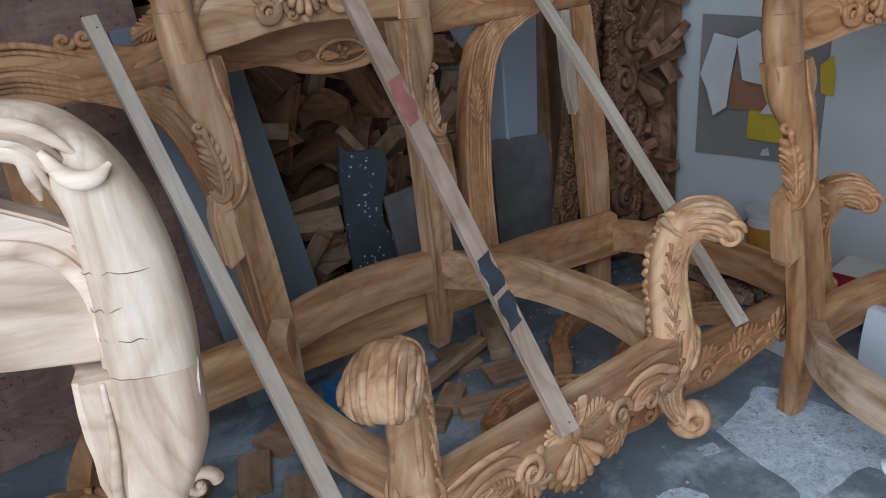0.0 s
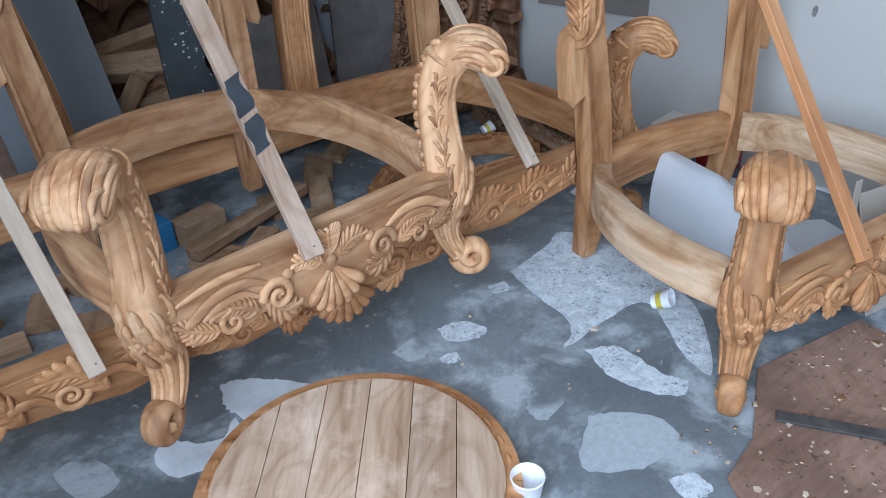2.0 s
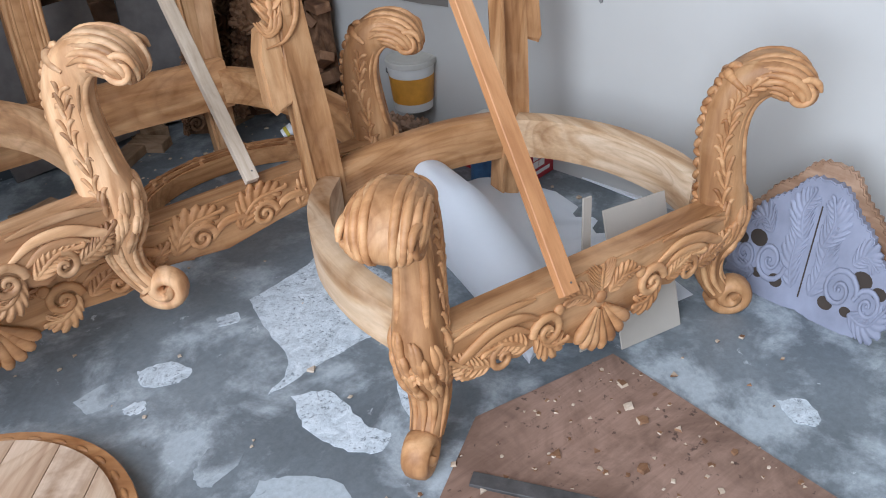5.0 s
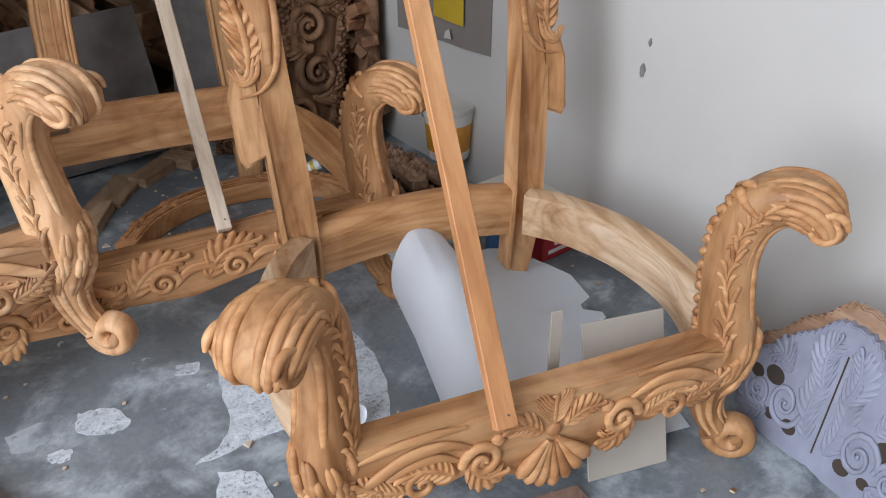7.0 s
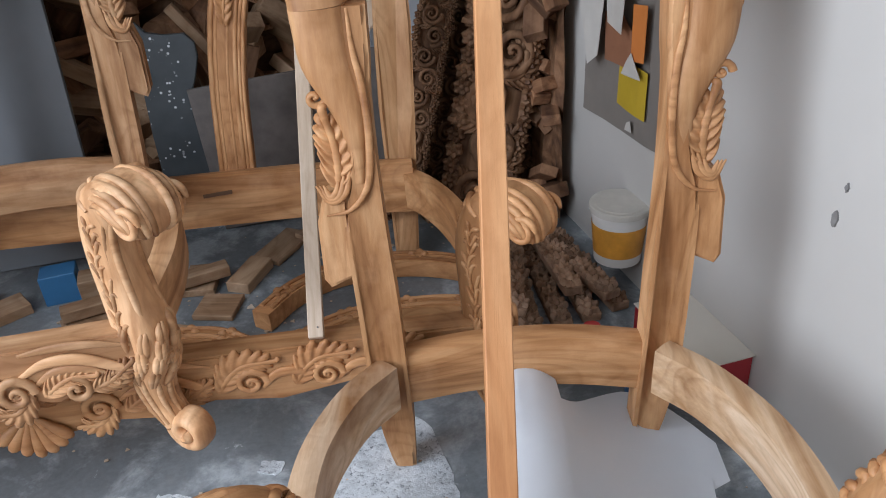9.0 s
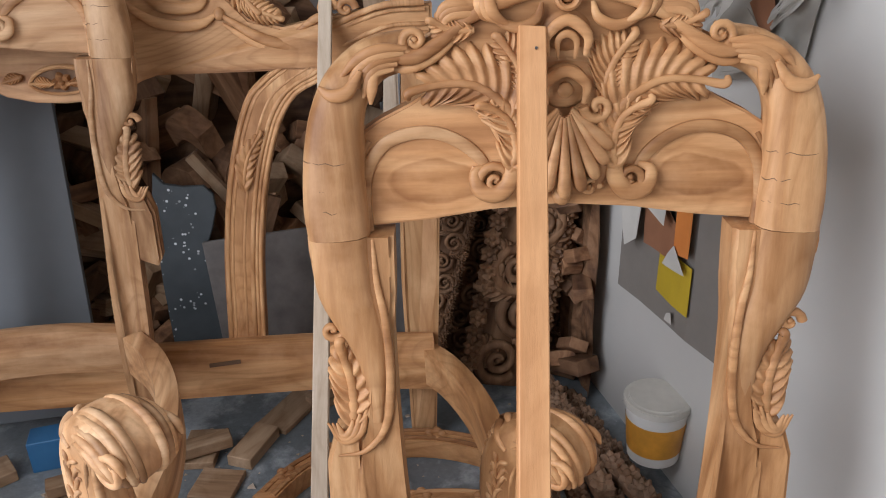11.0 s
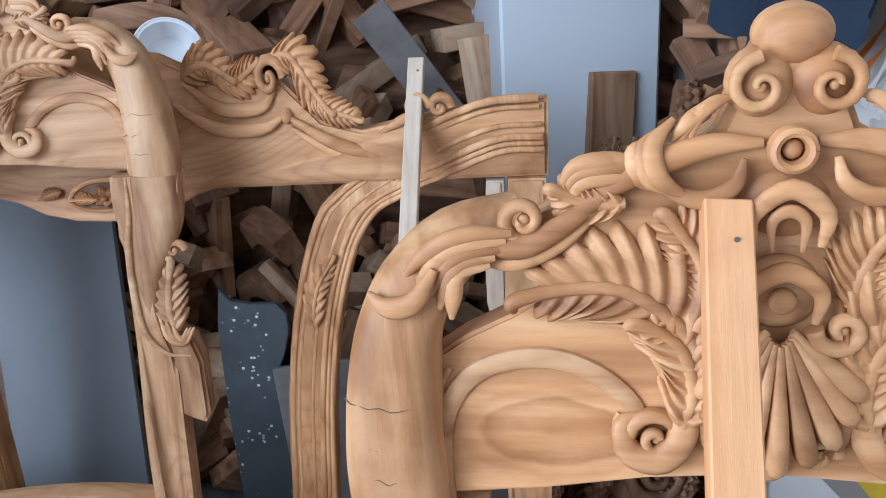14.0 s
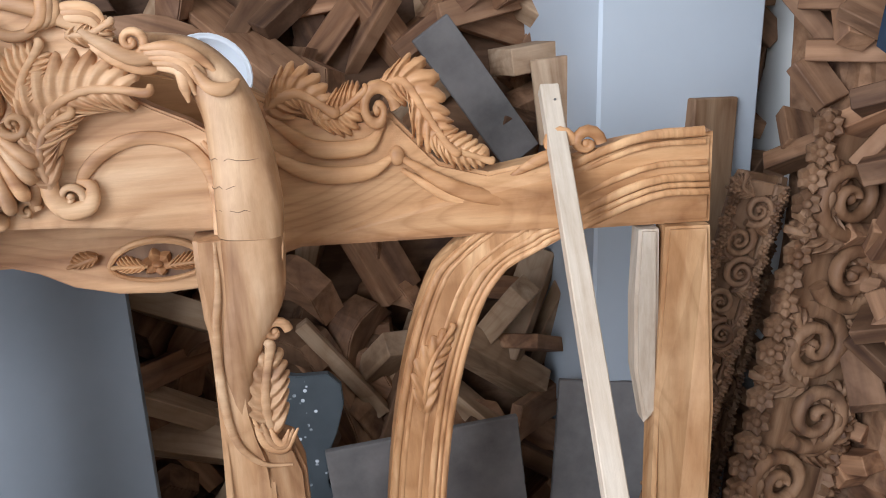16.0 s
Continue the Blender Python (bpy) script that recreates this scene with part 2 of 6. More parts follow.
def sweep(bm, path, sizes, side=(0, 1, 0), section=None):
    """A tube along the path: sizes are (half width along side, half height across it) at each point."""
    section = section or ring(8)
    path = [Vector(p) for p in path]
    side = Vector(side)
    rows = []
    for k, p in enumerate(path):
        tan = (path[min(k + 1, len(path) - 1)] - path[max(k - 1, 0)]).normalized()
        a = (side - tan * side.dot(tan))
        a = a.normalized() if a.length > 1e-4 else tan.orthogonal().normalized()
        b = tan.cross(a)
        w, h = sizes[k] if not isinstance(sizes[k], float) else (sizes[k], sizes[k])
        rows.append([bm.verts.new(p + a * (x * w) + b * (y * h)) for x, y in section])
    n = len(section)
    for r, q in zip(rows, rows[1:]):
        for k in range(n):
            bm.faces.new((r[k], r[(k + 1) % n], q[(k + 1) % n], q[k]))
    bm.faces.new(rows[0][::-1])
    bm.faces.new(rows[-1])


def tube(bm, pts, radii, side=(0, 1, 0), section=None, n=6):
    """A smooth tube through a few points with a few sizes."""
    dense = curve(pts, n)
    sz = curve([(r, r) if isinstance(r, (int, float)) else r for r in radii], n)
    sweep(bm, dense, [(max(float(a), 2e-4), max(float(b), 2e-4)) for a, b in sz], side, section)


RECT = ring(16, 0.86)


def box(bm, x0, x1, y0, y1, z0, z1, bevel=0.003):
    r = bmesh.ops.create_cube(bm, size=1.0)
    for v in r["verts"]:
        v.co = Vector(((x0 + x1) / 2 + v.co.x * (x1 - x0), (y0 + y1) / 2 + v.co.y * (y1 - y0), (z0 + z1) / 2 + v.co.z * (z1 - z0)))
    if bevel:
        bmesh.ops.bevel(bm, geom=list({e for v in r["verts"] for e in v.link_edges}), offset=bevel, segments=1, affect="EDGES")


def slab(bm, outline, y0, y1, bevel=0.004, keep=None, steps=2):
    """A board cut to an outline in x and z, from y0 (front) to y1, its front edge eased."""
    front = [bm.verts.new((x, y0, z)) for x, z in outline]
    face = bm.faces.new(front)
    face.normal_update()
    if face.normal.y > 0:
        face.normal_flip()
    rim = list(face.edges)
    ex = bmesh.ops.extrude_face_region(bm, geom=[face], use_keep_orig=True)
    for v in ex["geom"]:
        if isinstance(v, bmesh.types.BMVert):
            v.co.y = y1
    if bevel:
        bmesh.ops.bevel(bm, geom=[e for e in rim if e.is_valid and not (keep and min(v.co.z for v in e.verts) > keep)], offset=bevel, segments=steps, affect="EDGES")
    bmesh.ops.recalc_face_normals(bm, faces=bm.faces)


def cyl(bm, r0, r1, z0, z1, n=24, cap=True):
    bmesh.ops.create_cone(bm, cap_ends=cap, segments=n, radius1=r0, radius2=r1, depth=z1 - z0, matrix=Matrix.Translation((0, 0, (z0 + z1) / 2)))


# a soft carved section: a round back, a little flatter towards the front
SOFT = [(x * (0.86 if x < 0 else 1.0), y) for x, y in ring(12, 0.25)]


# ---- carving: tapered ribs laid on a board's face (x across, z up, front towards -y) ----
def rib(bm, pts, r, y=0.0, lift=0.6, n=4):
    """One tapered rib along points in x and z."""
    k = len(pts)
    prof = [max(0.26, math.sin(math.pi * (0.12 + 0.80 * i / (k - 1)))) for i in range(k)]
    tube(bm, [(x, y - r * lift * f, z) for (x, z), f in zip(pts, prof)], [(r * f * 0.8, r * f) for f in prof], (0, 1, 0), SOFT, n)


def scroll(bm, c, r, turns=1.4, start=0.0, hand=1, y=0.0, w=0.012):
    """A volute that winds in to its eye."""
    n = int(14 * turns)
    pts, sz = [], []
    for k in range(n + 1):
        s = k / n
        a = start + hand * 2 * math.pi * turns * s
        q = r * (1 - 0.86 * s)
        pts.append((c[0] + q * math.cos(a), y - w * 0.4 - 0.5 * w * s, c[1] + q * math.sin(a)))
        sz.append((w * (0.9 - 0.25 * s), w * (0.75 - 0.4 * s)))
    sweep(bm, pts, sz, (0, 1, 0), SOFT)
    bmesh.ops.create_uvsphere(bm, u_segments=8, v_segments=5, radius=w * 0.6, matrix=Matrix.Translation((c[0], y - w * 0.55, c[1])))


def leaf(bm, base, tip, bow=0.3, spread=0.35, ribs=5, y=0.0, w=0.01):
    """A small acanthus leaf from base to tip, bowed to one side."""
    b, t = np.array(base, float), np.array(tip, float)
    d = t - b
    nrm = np.array((-d[1], d[0]))
    acanthus(bm, [b, b + d * 0.5 + nrm * bow, t], float(np.linalg.norm(d)) * (0.12 + spread), ribs, y, w)


def flute(bm, c, q, a, y, w, inner):
    """One flute of a fan."""
    p = [(c[0] + q * f * math.cos(a), c[1] + q * f * math.sin(a)) for f in (inner, 0.4, 0.7, 0.92, 1.0)]
    rs = [0.35, 0.6, 0.95, 1.0, 0.45]
    tube(bm, [(x, y - w * g, z) for (x, z), g in zip(p, rs)], [(w * g * 1.2, w * g) for g in rs], (0, 1, 0), ring(8), 3)


def knob(bm, x, y, z, r):
    bmesh.ops.create_uvsphere(bm, u_segments=12, v_segments=8, radius=r, matrix=Matrix.Translation((x, y + r * 0.3, z)) @ Matrix.Diagonal((1, 0.75, 1, 1)))


def acanthus(bm, spine, width, lobes=6, y=0.0, w=0.010, sides=(1, -1), lean=0.9):
    """A carved leaf in one piece: gouged veins sweep forward from a bent stem to a lobed edge that turns down."""
    first = len(bm.verts)
    sp = [np.array(q, float)[:2] for q in curve(spine, 12)]
    n = len(sp) - 1
    veins = lobes + 2
    cols = [g / 5 for g in range(-5 if len(sides) > 1 else 0, 6)]
    rows = []
    for i in range(veins * 8 + 1):
        s = i / (veins * 8)
        at = s * 0.9 * n
        k = min(int(at), n - 1)
        base = sp[k] + (sp[k + 1] - sp[k]) * (at - k)
        t = sp[min(k + 2, n)] - sp[max(k - 1, 0)]
        t /= np.linalg.norm(t) or 1
        nr = np.array((-t[1], t[0])) * sides[0]
        ph = s * veins % 1.0
        q = width * (0.50 + 0.62 * math.sin(math.pi * min(1.0, 0.10 + 0.85 * s))) * (1 - 0.35 * s)
        notch = 1 - 0.34 * (1 - math.sin(math.pi * ph) ** 0.7)
        vein = math.cos(2 * math.pi * (ph - 0.5))
        row = []
        for g in cols:
            a = abs(g)
            out = q * a * (1 - (1 - notch) * a ** 2)
            c = base + t * (q * lean * 1.05 * a ** 1.5 * (1 - (1 - notch) * a)) + nr * (out if g > 0 else -out)
            rise = 0.55 + 0.75 * math.sin(math.pi * (0.16 + 0.72 * a)) + 0.30 * vein * math.sin(math.pi * min(1.0, 0.08 + 0.95 * a)) - 0.5 * a ** 6
            row.append(bm.verts.new((c[0], y - w * rise * (1 - 0.25 * s), c[1])))
        rows.append(row)
    for p, r in zip(rows, rows[1:]):
        for k in range(len(cols) - 1):
            bm.faces.new((p[k], p[k + 1], r[k + 1], r[k]))
    bm.verts.ensure_lookup_table()
    mine = set(bm.verts[first:])
    rim = [e for e in bm.edges if e.is_boundary and e.verts[0] in mine]
    ex = bmesh.ops.extrude_edge_only(bm, edges=rim)
    for v in ex["geom"]:
        if isinstance(v, bmesh.types.BMVert):
            v.co.y = y + 0.004
    bmesh.ops.holes_fill(bm, edges=[e for e in ex["geom"] if isinstance(e, bmesh.types.BMEdge) and e.is_boundary], sides=0)
    bmesh.ops.recalc_face_normals(bm, faces=bm.faces)
    tip = sp[-1] - sp[int(n * 0.8)]
    tip /= np.linalg.norm(tip) or 1
    nr = np.array((-tip[1], tip[0])) * sides[0]
    pts = [sp[int(n * f)] for f in (0.0, 0.3, 0.6, 0.85, 1.0)] + [sp[-1] + tip * width * 0.16 + nr * width * 0.08, sp[-1] + tip * width * 0.14 + nr * width * 0.22]
    tube(bm, [(p[0], y - w * l, p[1]) for p, l in zip(pts, (0.5, 0.75, 0.85, 1.0, 1.2, 1.2, 0.9))], [w * g for g in (0.55, 0.62, 0.55, 0.5, 0.62, 0.6, 0.3)], (0, 1, 0), SOFT, 3)


def flower(bm, c, out, r, petals=8, rise=0.6):
    """A carved rosette: one lobed, domed surface facing out."""
    out = Vector(out).normalized()
    x = out.orthogonal().normalized()
    z = out.cross(x)
    n, rows = petals * 4, []
    for f, hgt in ((1.0, -0.25), (0.96, 0.18), (0.78, 0.42), (0.52, 0.30), (0.36, 0.22), (0.26, 0.52), (0.10, 0.66)):
        row = []
        for k in range(n):
            a = 2 * math.pi * k / n
            q = r * f * (1 + (0.13 * math.cos(petals * a) if f > 0.45 else 0))
            up = r * rise * (hgt + (0.16 * math.cos(petals * a) if f > 0.5 else 0))
            row.append(bm.verts.new(Vector(c) + x * (q * math.cos(a)) + z * (q * math.sin(a)) + out * up))
        rows.append(row)
    for p, q in zip(rows, rows[1:]):
        for k in range(n):
            bm.faces.new((p[k], p[(k + 1) % n], q[(k + 1) % n], q[k]))
    bm.faces.new(rows[-1])


class Carving:
    """Carved ornaments, each a part of its own under one board."""

    def __init__(self, parent, mat):
        self.parent, self.mat = parent, mat

    def _put(self, name, f, *a, **k):
        bm = bmesh.new()
        f(bm, *a, **k)
        shade(part(name, bm, self.mat, self.parent), 62)

    def leaf(self, *a, **k):
        self._put("carved_leaf", leaf, *a, **k)

    def acanthus(self, *a, **k):
        self._put("acanthus_leaf", acanthus, *a, **k)

    def scroll(self, *a, **k):
        self._put("carved_scroll", scroll, *a, **k)

    def shell(self, c, r, a0, a1, n=7, y=0.0, w=0.01, inner=0.15):
        for k in range(n):
            f = 2 * k / (n - 1) - 1
            a = radians(a0 + (a1 - a0) * k / (n - 1))
            self._put("shell_flute", flute, c, r * (1 - 0.12 * abs(f)), a, y, w, inner)

    def rib(self, *a, **k):
        self._put("carved_moulding", rib, *a, **k)

    def knob(self, *a, **k):
        self._put("carved_boss", knob, *a, **k)


# ---- the workshop ----
def panel(name, x0, x1, y0, y1, z0, z1, mat, label, bevel=0.0):
    bm = bmesh.new()
    box(bm, x0, x1, y0, y1, z0, z1, bevel)
    return solo(name, bm, mat, WALL, label, name.split("_")[0], kind="structure")


panel("floor", WALL_LEFT - 0.2, 0.2, WALL_FRONT - 0.2, WALL_BACK + 0.2, -0.12, 0.0, floor_mat, "worn blue-grey cement floor with chipped patches")
# added ceiling, never in view; it bounces fill light down
panel("ceiling", WALL_LEFT - 0.2, 0.2, WALL_FRONT - 0.2, WALL_BACK + 0.2, WALL_TOP, WALL_TOP + 0.12, ceil_mat, "plain grey ceiling added out of view over the workshop")
panel("wall_east", 0.0, 0.2, WALL_FRONT - 0.2, WALL_BACK + 0.2, 0.0, WALL_TOP, wall_mat, "white painted wall with small chips and stains")
panel("wall_north", WALL_LEFT, 0.0, WALL_BACK, WALL_BACK + 0.2, 0.0, WALL_TOP, wall_mat, "white painted wall behind the scrap heap")
# added walls out of view that close the room and limit the bounce
panel("wall_west", WALL_LEFT - 0.2, WALL_LEFT, DOOR_Y1, WALL_BACK + 0.2, 0.0, WALL_TOP, unseen_wall_mat, "plain grey wall added out of view beside the open doorway")
panel("wall_south", WALL_LEFT, 0.0, WALL_FRONT - 0.2, WALL_FRONT, 0.0, WALL_TOP, unseen_wall_mat, "plain grey wall added out of view behind the armchairs")
panel("wall_jamb", WALL_LEFT - 0.2, WALL_LEFT, WALL_FRONT - 0.2, DOOR_Y0, 0.0, WALL_TOP, unseen_wall_mat, "plain grey wall added out of view beside the open doorway")
panel("wall_lintel", WALL_LEFT - 0.2, WALL_LEFT, DOOR_Y0, DOOR_Y1, DOOR_TOP, WALL_TOP, unseen_wall_mat, "plain grey lintel added out of view over the open doorway")
panel("pillar", -0.445, -0.103, 1.43, WALL_BACK, 0.0, WALL_TOP, pillar_mat, "white painted square pillar against the wall", 0.006)


def ground():
    bm = bmesh.new()
    bmesh.ops.create_grid(bm, x_segments=2, y_segments=2, size=300)
    solo("ground", bm, plain("bare_earth", (0.22, 0.18, 0.14), 0.9, 0.2, 0.5), pose(0, 0, -0.13), "bare brown earth outside the workshop", "ground", kind="structure")


ground()


# ---- carved armchair ----
def mirror(pts):
    return [(-x, z) for x, z in reversed(pts)]


def front_rail(half, drop):
    """The seat rail with its scalloped lower edge."""
    top = [(-half, 0.266), (half, 0.266)]
    low = [(half, 0.17), (half * 0.86, 0.185), (half * 0.70, 0.17), (half * 0.55, 0.15), (half * 0.40, 0.165), (half * 0.28, 0.14), (half * 0.16, drop + 0.02), (half * 0.06, drop), (0, drop - 0.005)]
    bm = bmesh.new()
    slab(bm, top + low + mirror(low)[1:], -0.018, 0.035, 0.004)
    return bm


def apron_carving(half, parent):
    """Shell, volutes and leaves on the rail's face."""
    c = Carving(parent, carved)
    y = -0.018
    c.shell((0, 0.192), 0.095, 222, 318, 7, y, 0.012)
    c.knob(0, y - 0.008, 0.203, 0.013)
    c.leaf((0, 0.215), (0.0, 0.265), 0.0, 0.6, 5, y, 0.006)
    for h in (-1, 1):
        m = lambda x, z: (h * x, z)
        c.acanthus([m(0.020, 0.205), m(0.050, 0.225), m(0.085, 0.228)], 0.026, 4, y, 0.007)
        c.scroll(m(0.125, 0.185), 0.034, 1.5, 0 if h > 0 else math.pi, h, y, 0.012)
        c.knob(h * 0.098, y - 0.006, 0.215, 0.012)
        c.acanthus([m(0.150, 0.185), m(0.120, 0.150), m(0.085, 0.150)], 0.030, 4, y, 0.008)
        c.rib([m(0.14, 0.215), m(0.19, 0.238), m(0.25, 0.235), m(0.31, 0.205), m(0.335, 0.20)], 0.011, y)
        c.rib([m(0.16, 0.195), m(0.20, 0.218), m(0.25, 0.215), m(0.30, 0.185)], 0.009, y)
        c.rib([m(0.15, 0.258), m(0.21, 0.264), m(0.27, 0.260), m(0.335, 0.245)], 0.008, y)
        c.acanthus([m(0.170, 0.172), m(0.215, 0.200), m(0.262, 0.200)], 0.032, 6, y, 0.008)
        c.scroll(m(0.225, 0.175), 0.026, 1.3, math.pi / 2, -h, y, 0.010)
        c.acanthus([m(0.250, 0.170), m(0.290, 0.185), m(0.330, 0.215)], 0.028, 5, y, 0.008)
        c.scroll(m(0.295, 0.182), 0.02, 1.2, 0, h, y, 0.008)
        if half > 0.5:
            for x in (0.40, 0.54, 0.68):
                c.scroll(m(x, 0.200), 0.030, 1.5, 0, h, y, 0.010)
                c.acanthus([m(x - 0.06, 0.185), m(x - 0.02, 0.235), m(x + 0.05, 0.245)], 0.035, 5, y, 0.008)
                c.rib([m(x + 0.02, 0.185), m(x + 0.05, 0.215), m(x + 0.09, 0.215), m(x + 0.12, 0.190)], 0.010, y)


def flatten(board, face, depth):
    """Cuts the relief on a board's face down to a share of its depth."""
    for q in board.children:
        for v in q.data.vertices:
            v.co.y = face + (v.co.y - face) * depth


ARM = [  # out along the arm's plane, height, half width across, half depth
    (0.060, 0.050, 0.026, 0.022), (0.034, 0.095, 0.028, 0.025), (0.028, 0.145, 0.034, 0.033), (0.040, 0.200, 0.040, 0.042),
    (0.040, 0.255, 0.041, 0.046), (0.029, 0.325, 0.037, 0.041), (0.023, 0.395, 0.035, 0.039), (0.029, 0.450, 0.035, 0.038),
    (0.051, 0.490, 0.039, 0.037), (0.085, 0.508, 0.047, 0.035), (0.117, 0.500, 0.051, 0.033), (0.139, 0.478, 0.048, 0.026), (0.139, 0.458, 0.034, 0.013),
]


def arm_point(h, dx, s, z, across=0.0):
    return Vector((h * (0.325 + dx + 0.78 * s + 0.62 * across), 0.045 - 0.62 * s + 0.78 * across, z))


def arm(h, dx=0.0):
    """A swan-necked arm that runs down into the front leg and its scroll foot."""
    bm = bmesh.new()
    side = (h * 0.62, 0.78, 0)
    tube(bm, [arm_point(h, dx, s, z) for s, z, _, _ in ARM], [(a, b) for _, _, a, b in ARM], side, ring(20, 0.55), 5)
    return bm


def scroll_foot(h, dx=0.0):
    """The rolled foot: a drum whose flanks wind in to an eye."""
    bm = bmesh.new()
    pts, sz = [], []
    for i in range(30):
        q = i / 29
        a = math.radians(190) + q * math.radians(560)
        r = 0.038 * (1 - 0.80 * q)
        pts.append(arm_point(h, dx, 0.085 + r * math.cos(a), 0.043 + r * math.sin(a)))
        sz.append((0.021 + 0.009 * q, 0.0155 - 0.003 * q))
    sweep(bm, pts, sz, (h * 0.62, 0.78, 0), ring(14, 0.25))
    return bm


def arm_carving(h, dx, parent, leafy=True):
    """Acanthus lobes up the neck, rosettes and leaves on the knee, flutes round the head."""
    side = (h * 0.62, 0.78, 0)
    dense = curve([(s, z, a, b) for s, z, a, b in ARM], 6)

    def on(q, ang, out=1.0):
        i = min(int(q * (len(dense) - 1)), len(dense) - 1)
        s, z, a, b = dense[i]
        s2, z2, *_ = dense[min(i + 1, len(dense) - 1)]
        s1, z1, *_ = dense[max(i - 1, 0)]
        ds, dz = s2 - s1, z2 - z1
        ln = math.hypot(ds, dz) or 1
        return arm_point(h, dx, s + dz / ln * b * out * math.cos(ang), z - ds / ln * b * out * math.cos(ang), a * out * math.sin(ang))

    def put(name, strokes):
        bm = bmesh.new()
        for pts, rad in strokes:
            tube(bm, pts, rad, side, ring(8), 3)
        shade(part(name, bm, carved, parent), 62)

    for ang0 in (-1.0, 1.0):
        # a row of small curled leaves climbs the flank
        for k in range(13 if leafy else 9):
            q = 0.33 + 0.031 * k
            mid = math.pi / 2 + 0.10 * math.sin(1.7 * k)
            for turn in (-1, 1):
                put("neck_leaf", [([on(q, ang0 * mid, 1.0), on(q + 0.020, ang0 * (mid + 0.10 * turn), 1.012), on(q + 0.040, ang0 * (mid + 0.26 * turn + 0.05 * math.sin(3.7 * k)), 1.018), on(q + 0.036, ang0 * (mid + 0.44 * turn), 0.99)],
                                   [0.0015, 0.0036, 0.0042, 0.0015])])
        # a bead and a quirk follow the inner curve into the cheek's volute
        put("neck_bead", [([on(q, ang0 * 0.62, 1.015) for q in (0.31, 0.40, 0.50, 0.60, 0.70, 0.78, 0.84)], [0.003, 0.006, 0.007, 0.007, 0.0065, 0.006, 0.003])])
        put("neck_bead", [([on(q, ang0 * 0.95, 1.01) for q in (0.34, 0.44, 0.54, 0.64, 0.72, 0.79)], [0.002, 0.0035, 0.004, 0.004, 0.0035, 0.002])])
        c = on(0.90, ang0 * math.pi / 2, 0.99)
        e = on(0.90, 0.0, 1.0) - on(0.90, math.pi, 1.0)
        f = on(0.95, 0.0, 0.0) - on(0.85, 0.0, 0.0)
        e.normalize()
        f.normalize()
        put("cheek_volute", [([c + (e * math.cos(a) + f * math.sin(a)) * (0.027 * (1 - 0.80 * i / 20)) for i, a in enumerate(np.linspace(2.6, 2.6 + 10.5, 21))], [0.003] + [0.006] * 12 + [0.0045] * 8)])
    for k in range(17):        # a comb of small lobes down the back
        q = 0.28 + 0.024 * k
        put("comb_lobe", [([on(q, math.pi - 0.40, 0.99), on(q + 0.012, math.pi - 0.1, 1.035), on(q + 0.022, math.pi + 0.22, 1.01), on(q + 0.018, math.pi + 0.42, 0.95)], [0.003, 0.0065, 0.006, 0.002])])
    put("neck_collar", [([on(0.665, ang, 1.03) for ang in (1.7, 2.3, 2.9, 3.5, 4.1, 4.6)], [0.003, 0.007, 0.009, 0.009, 0.007, 0.003])])
    for k in range(19):        # fine flutes sweep over the shell of the head
        ang = -2.75 + 0.305 * k
        lag = 0.035 * abs(math.sin(2.3 * k))
        put("head_flute", [([on(q, ang + 1.1 * (q - 0.8), o) for q, o in ((0.68 + lag, 0.97), (0.74, 1.015), (0.81, 1.035), (0.88, 1.045), (0.95, 1.04), (1.0, 0.93))], [0.002, 0.0052, 0.0068, 0.0068, 0.0058, 0.003])])
    for k in range(26):        # overlapping leaves on the knee
        ang = -2.2 + 0.176 * k
        lo = 0.165 + 0.036 * (k % 4) + 0.010 * math.sin(5.1 * k)
        put("knee_leaf", [([on(lo, ang - 0.08 + o, 0.99), on(lo + 0.034, ang + o, 1.075), on(lo + 0.066, ang + 0.06 + o, 1.10), on(lo + 0.088, ang + 0.22 + o, 1.03)], [0.003, 0.0062, 0.0068, 0.0025]) for o in (-0.07, 0.08)])
    for ang in (-1.25, 0.0, 1.25):
        bm = bmesh.new()
        flower(bm, on(0.275, ang, 1.05), on(0.275, ang, 1.3) - on(0.275, ang, 1.0), 0.017)
        shade(part("rosette", bm, carved, parent))
    put("leg_groove", [([on(q, ang, 1.0) for q in (0.02, 0.08, 0.14, 0.20)], [0.003, 0.0055, 0.006, 0.003]) for ang in (-1.9, -1.3, -0.6, 0.0, 0.6, 1.3, 1.9)])


POST_IN = [(0.205, 0.0), (0.200, 0.15), (0.205, 0.34), (0.213, 0.47), (0.219, 0.60), (0.221, 0.73), (0.217, 0.80), (0.216, 0.884)]
POST_OUT = [(0.243, 0.0), (0.262, 0.15), (0.276, 0.40), (0.279, 0.54), (0.268, 0.60), (0.262, 0.66), (0.272, 0.72), (0.298, 0.77), (0.318, 0.82), (0.327, 0.884)]


def rear_post(h):
    bm = bmesh.new()
    inn = [(float(a), float(b)) for a, b in curve(POST_IN, 3)]
    out = [(float(a), float(b)) for a, b in curve(POST_OUT, 4)]
    slab(bm, [(h * x, z) for x, z in inn + out[::-1]], 0.600, 0.648, 0.007, 0.87, 3)
    return bm


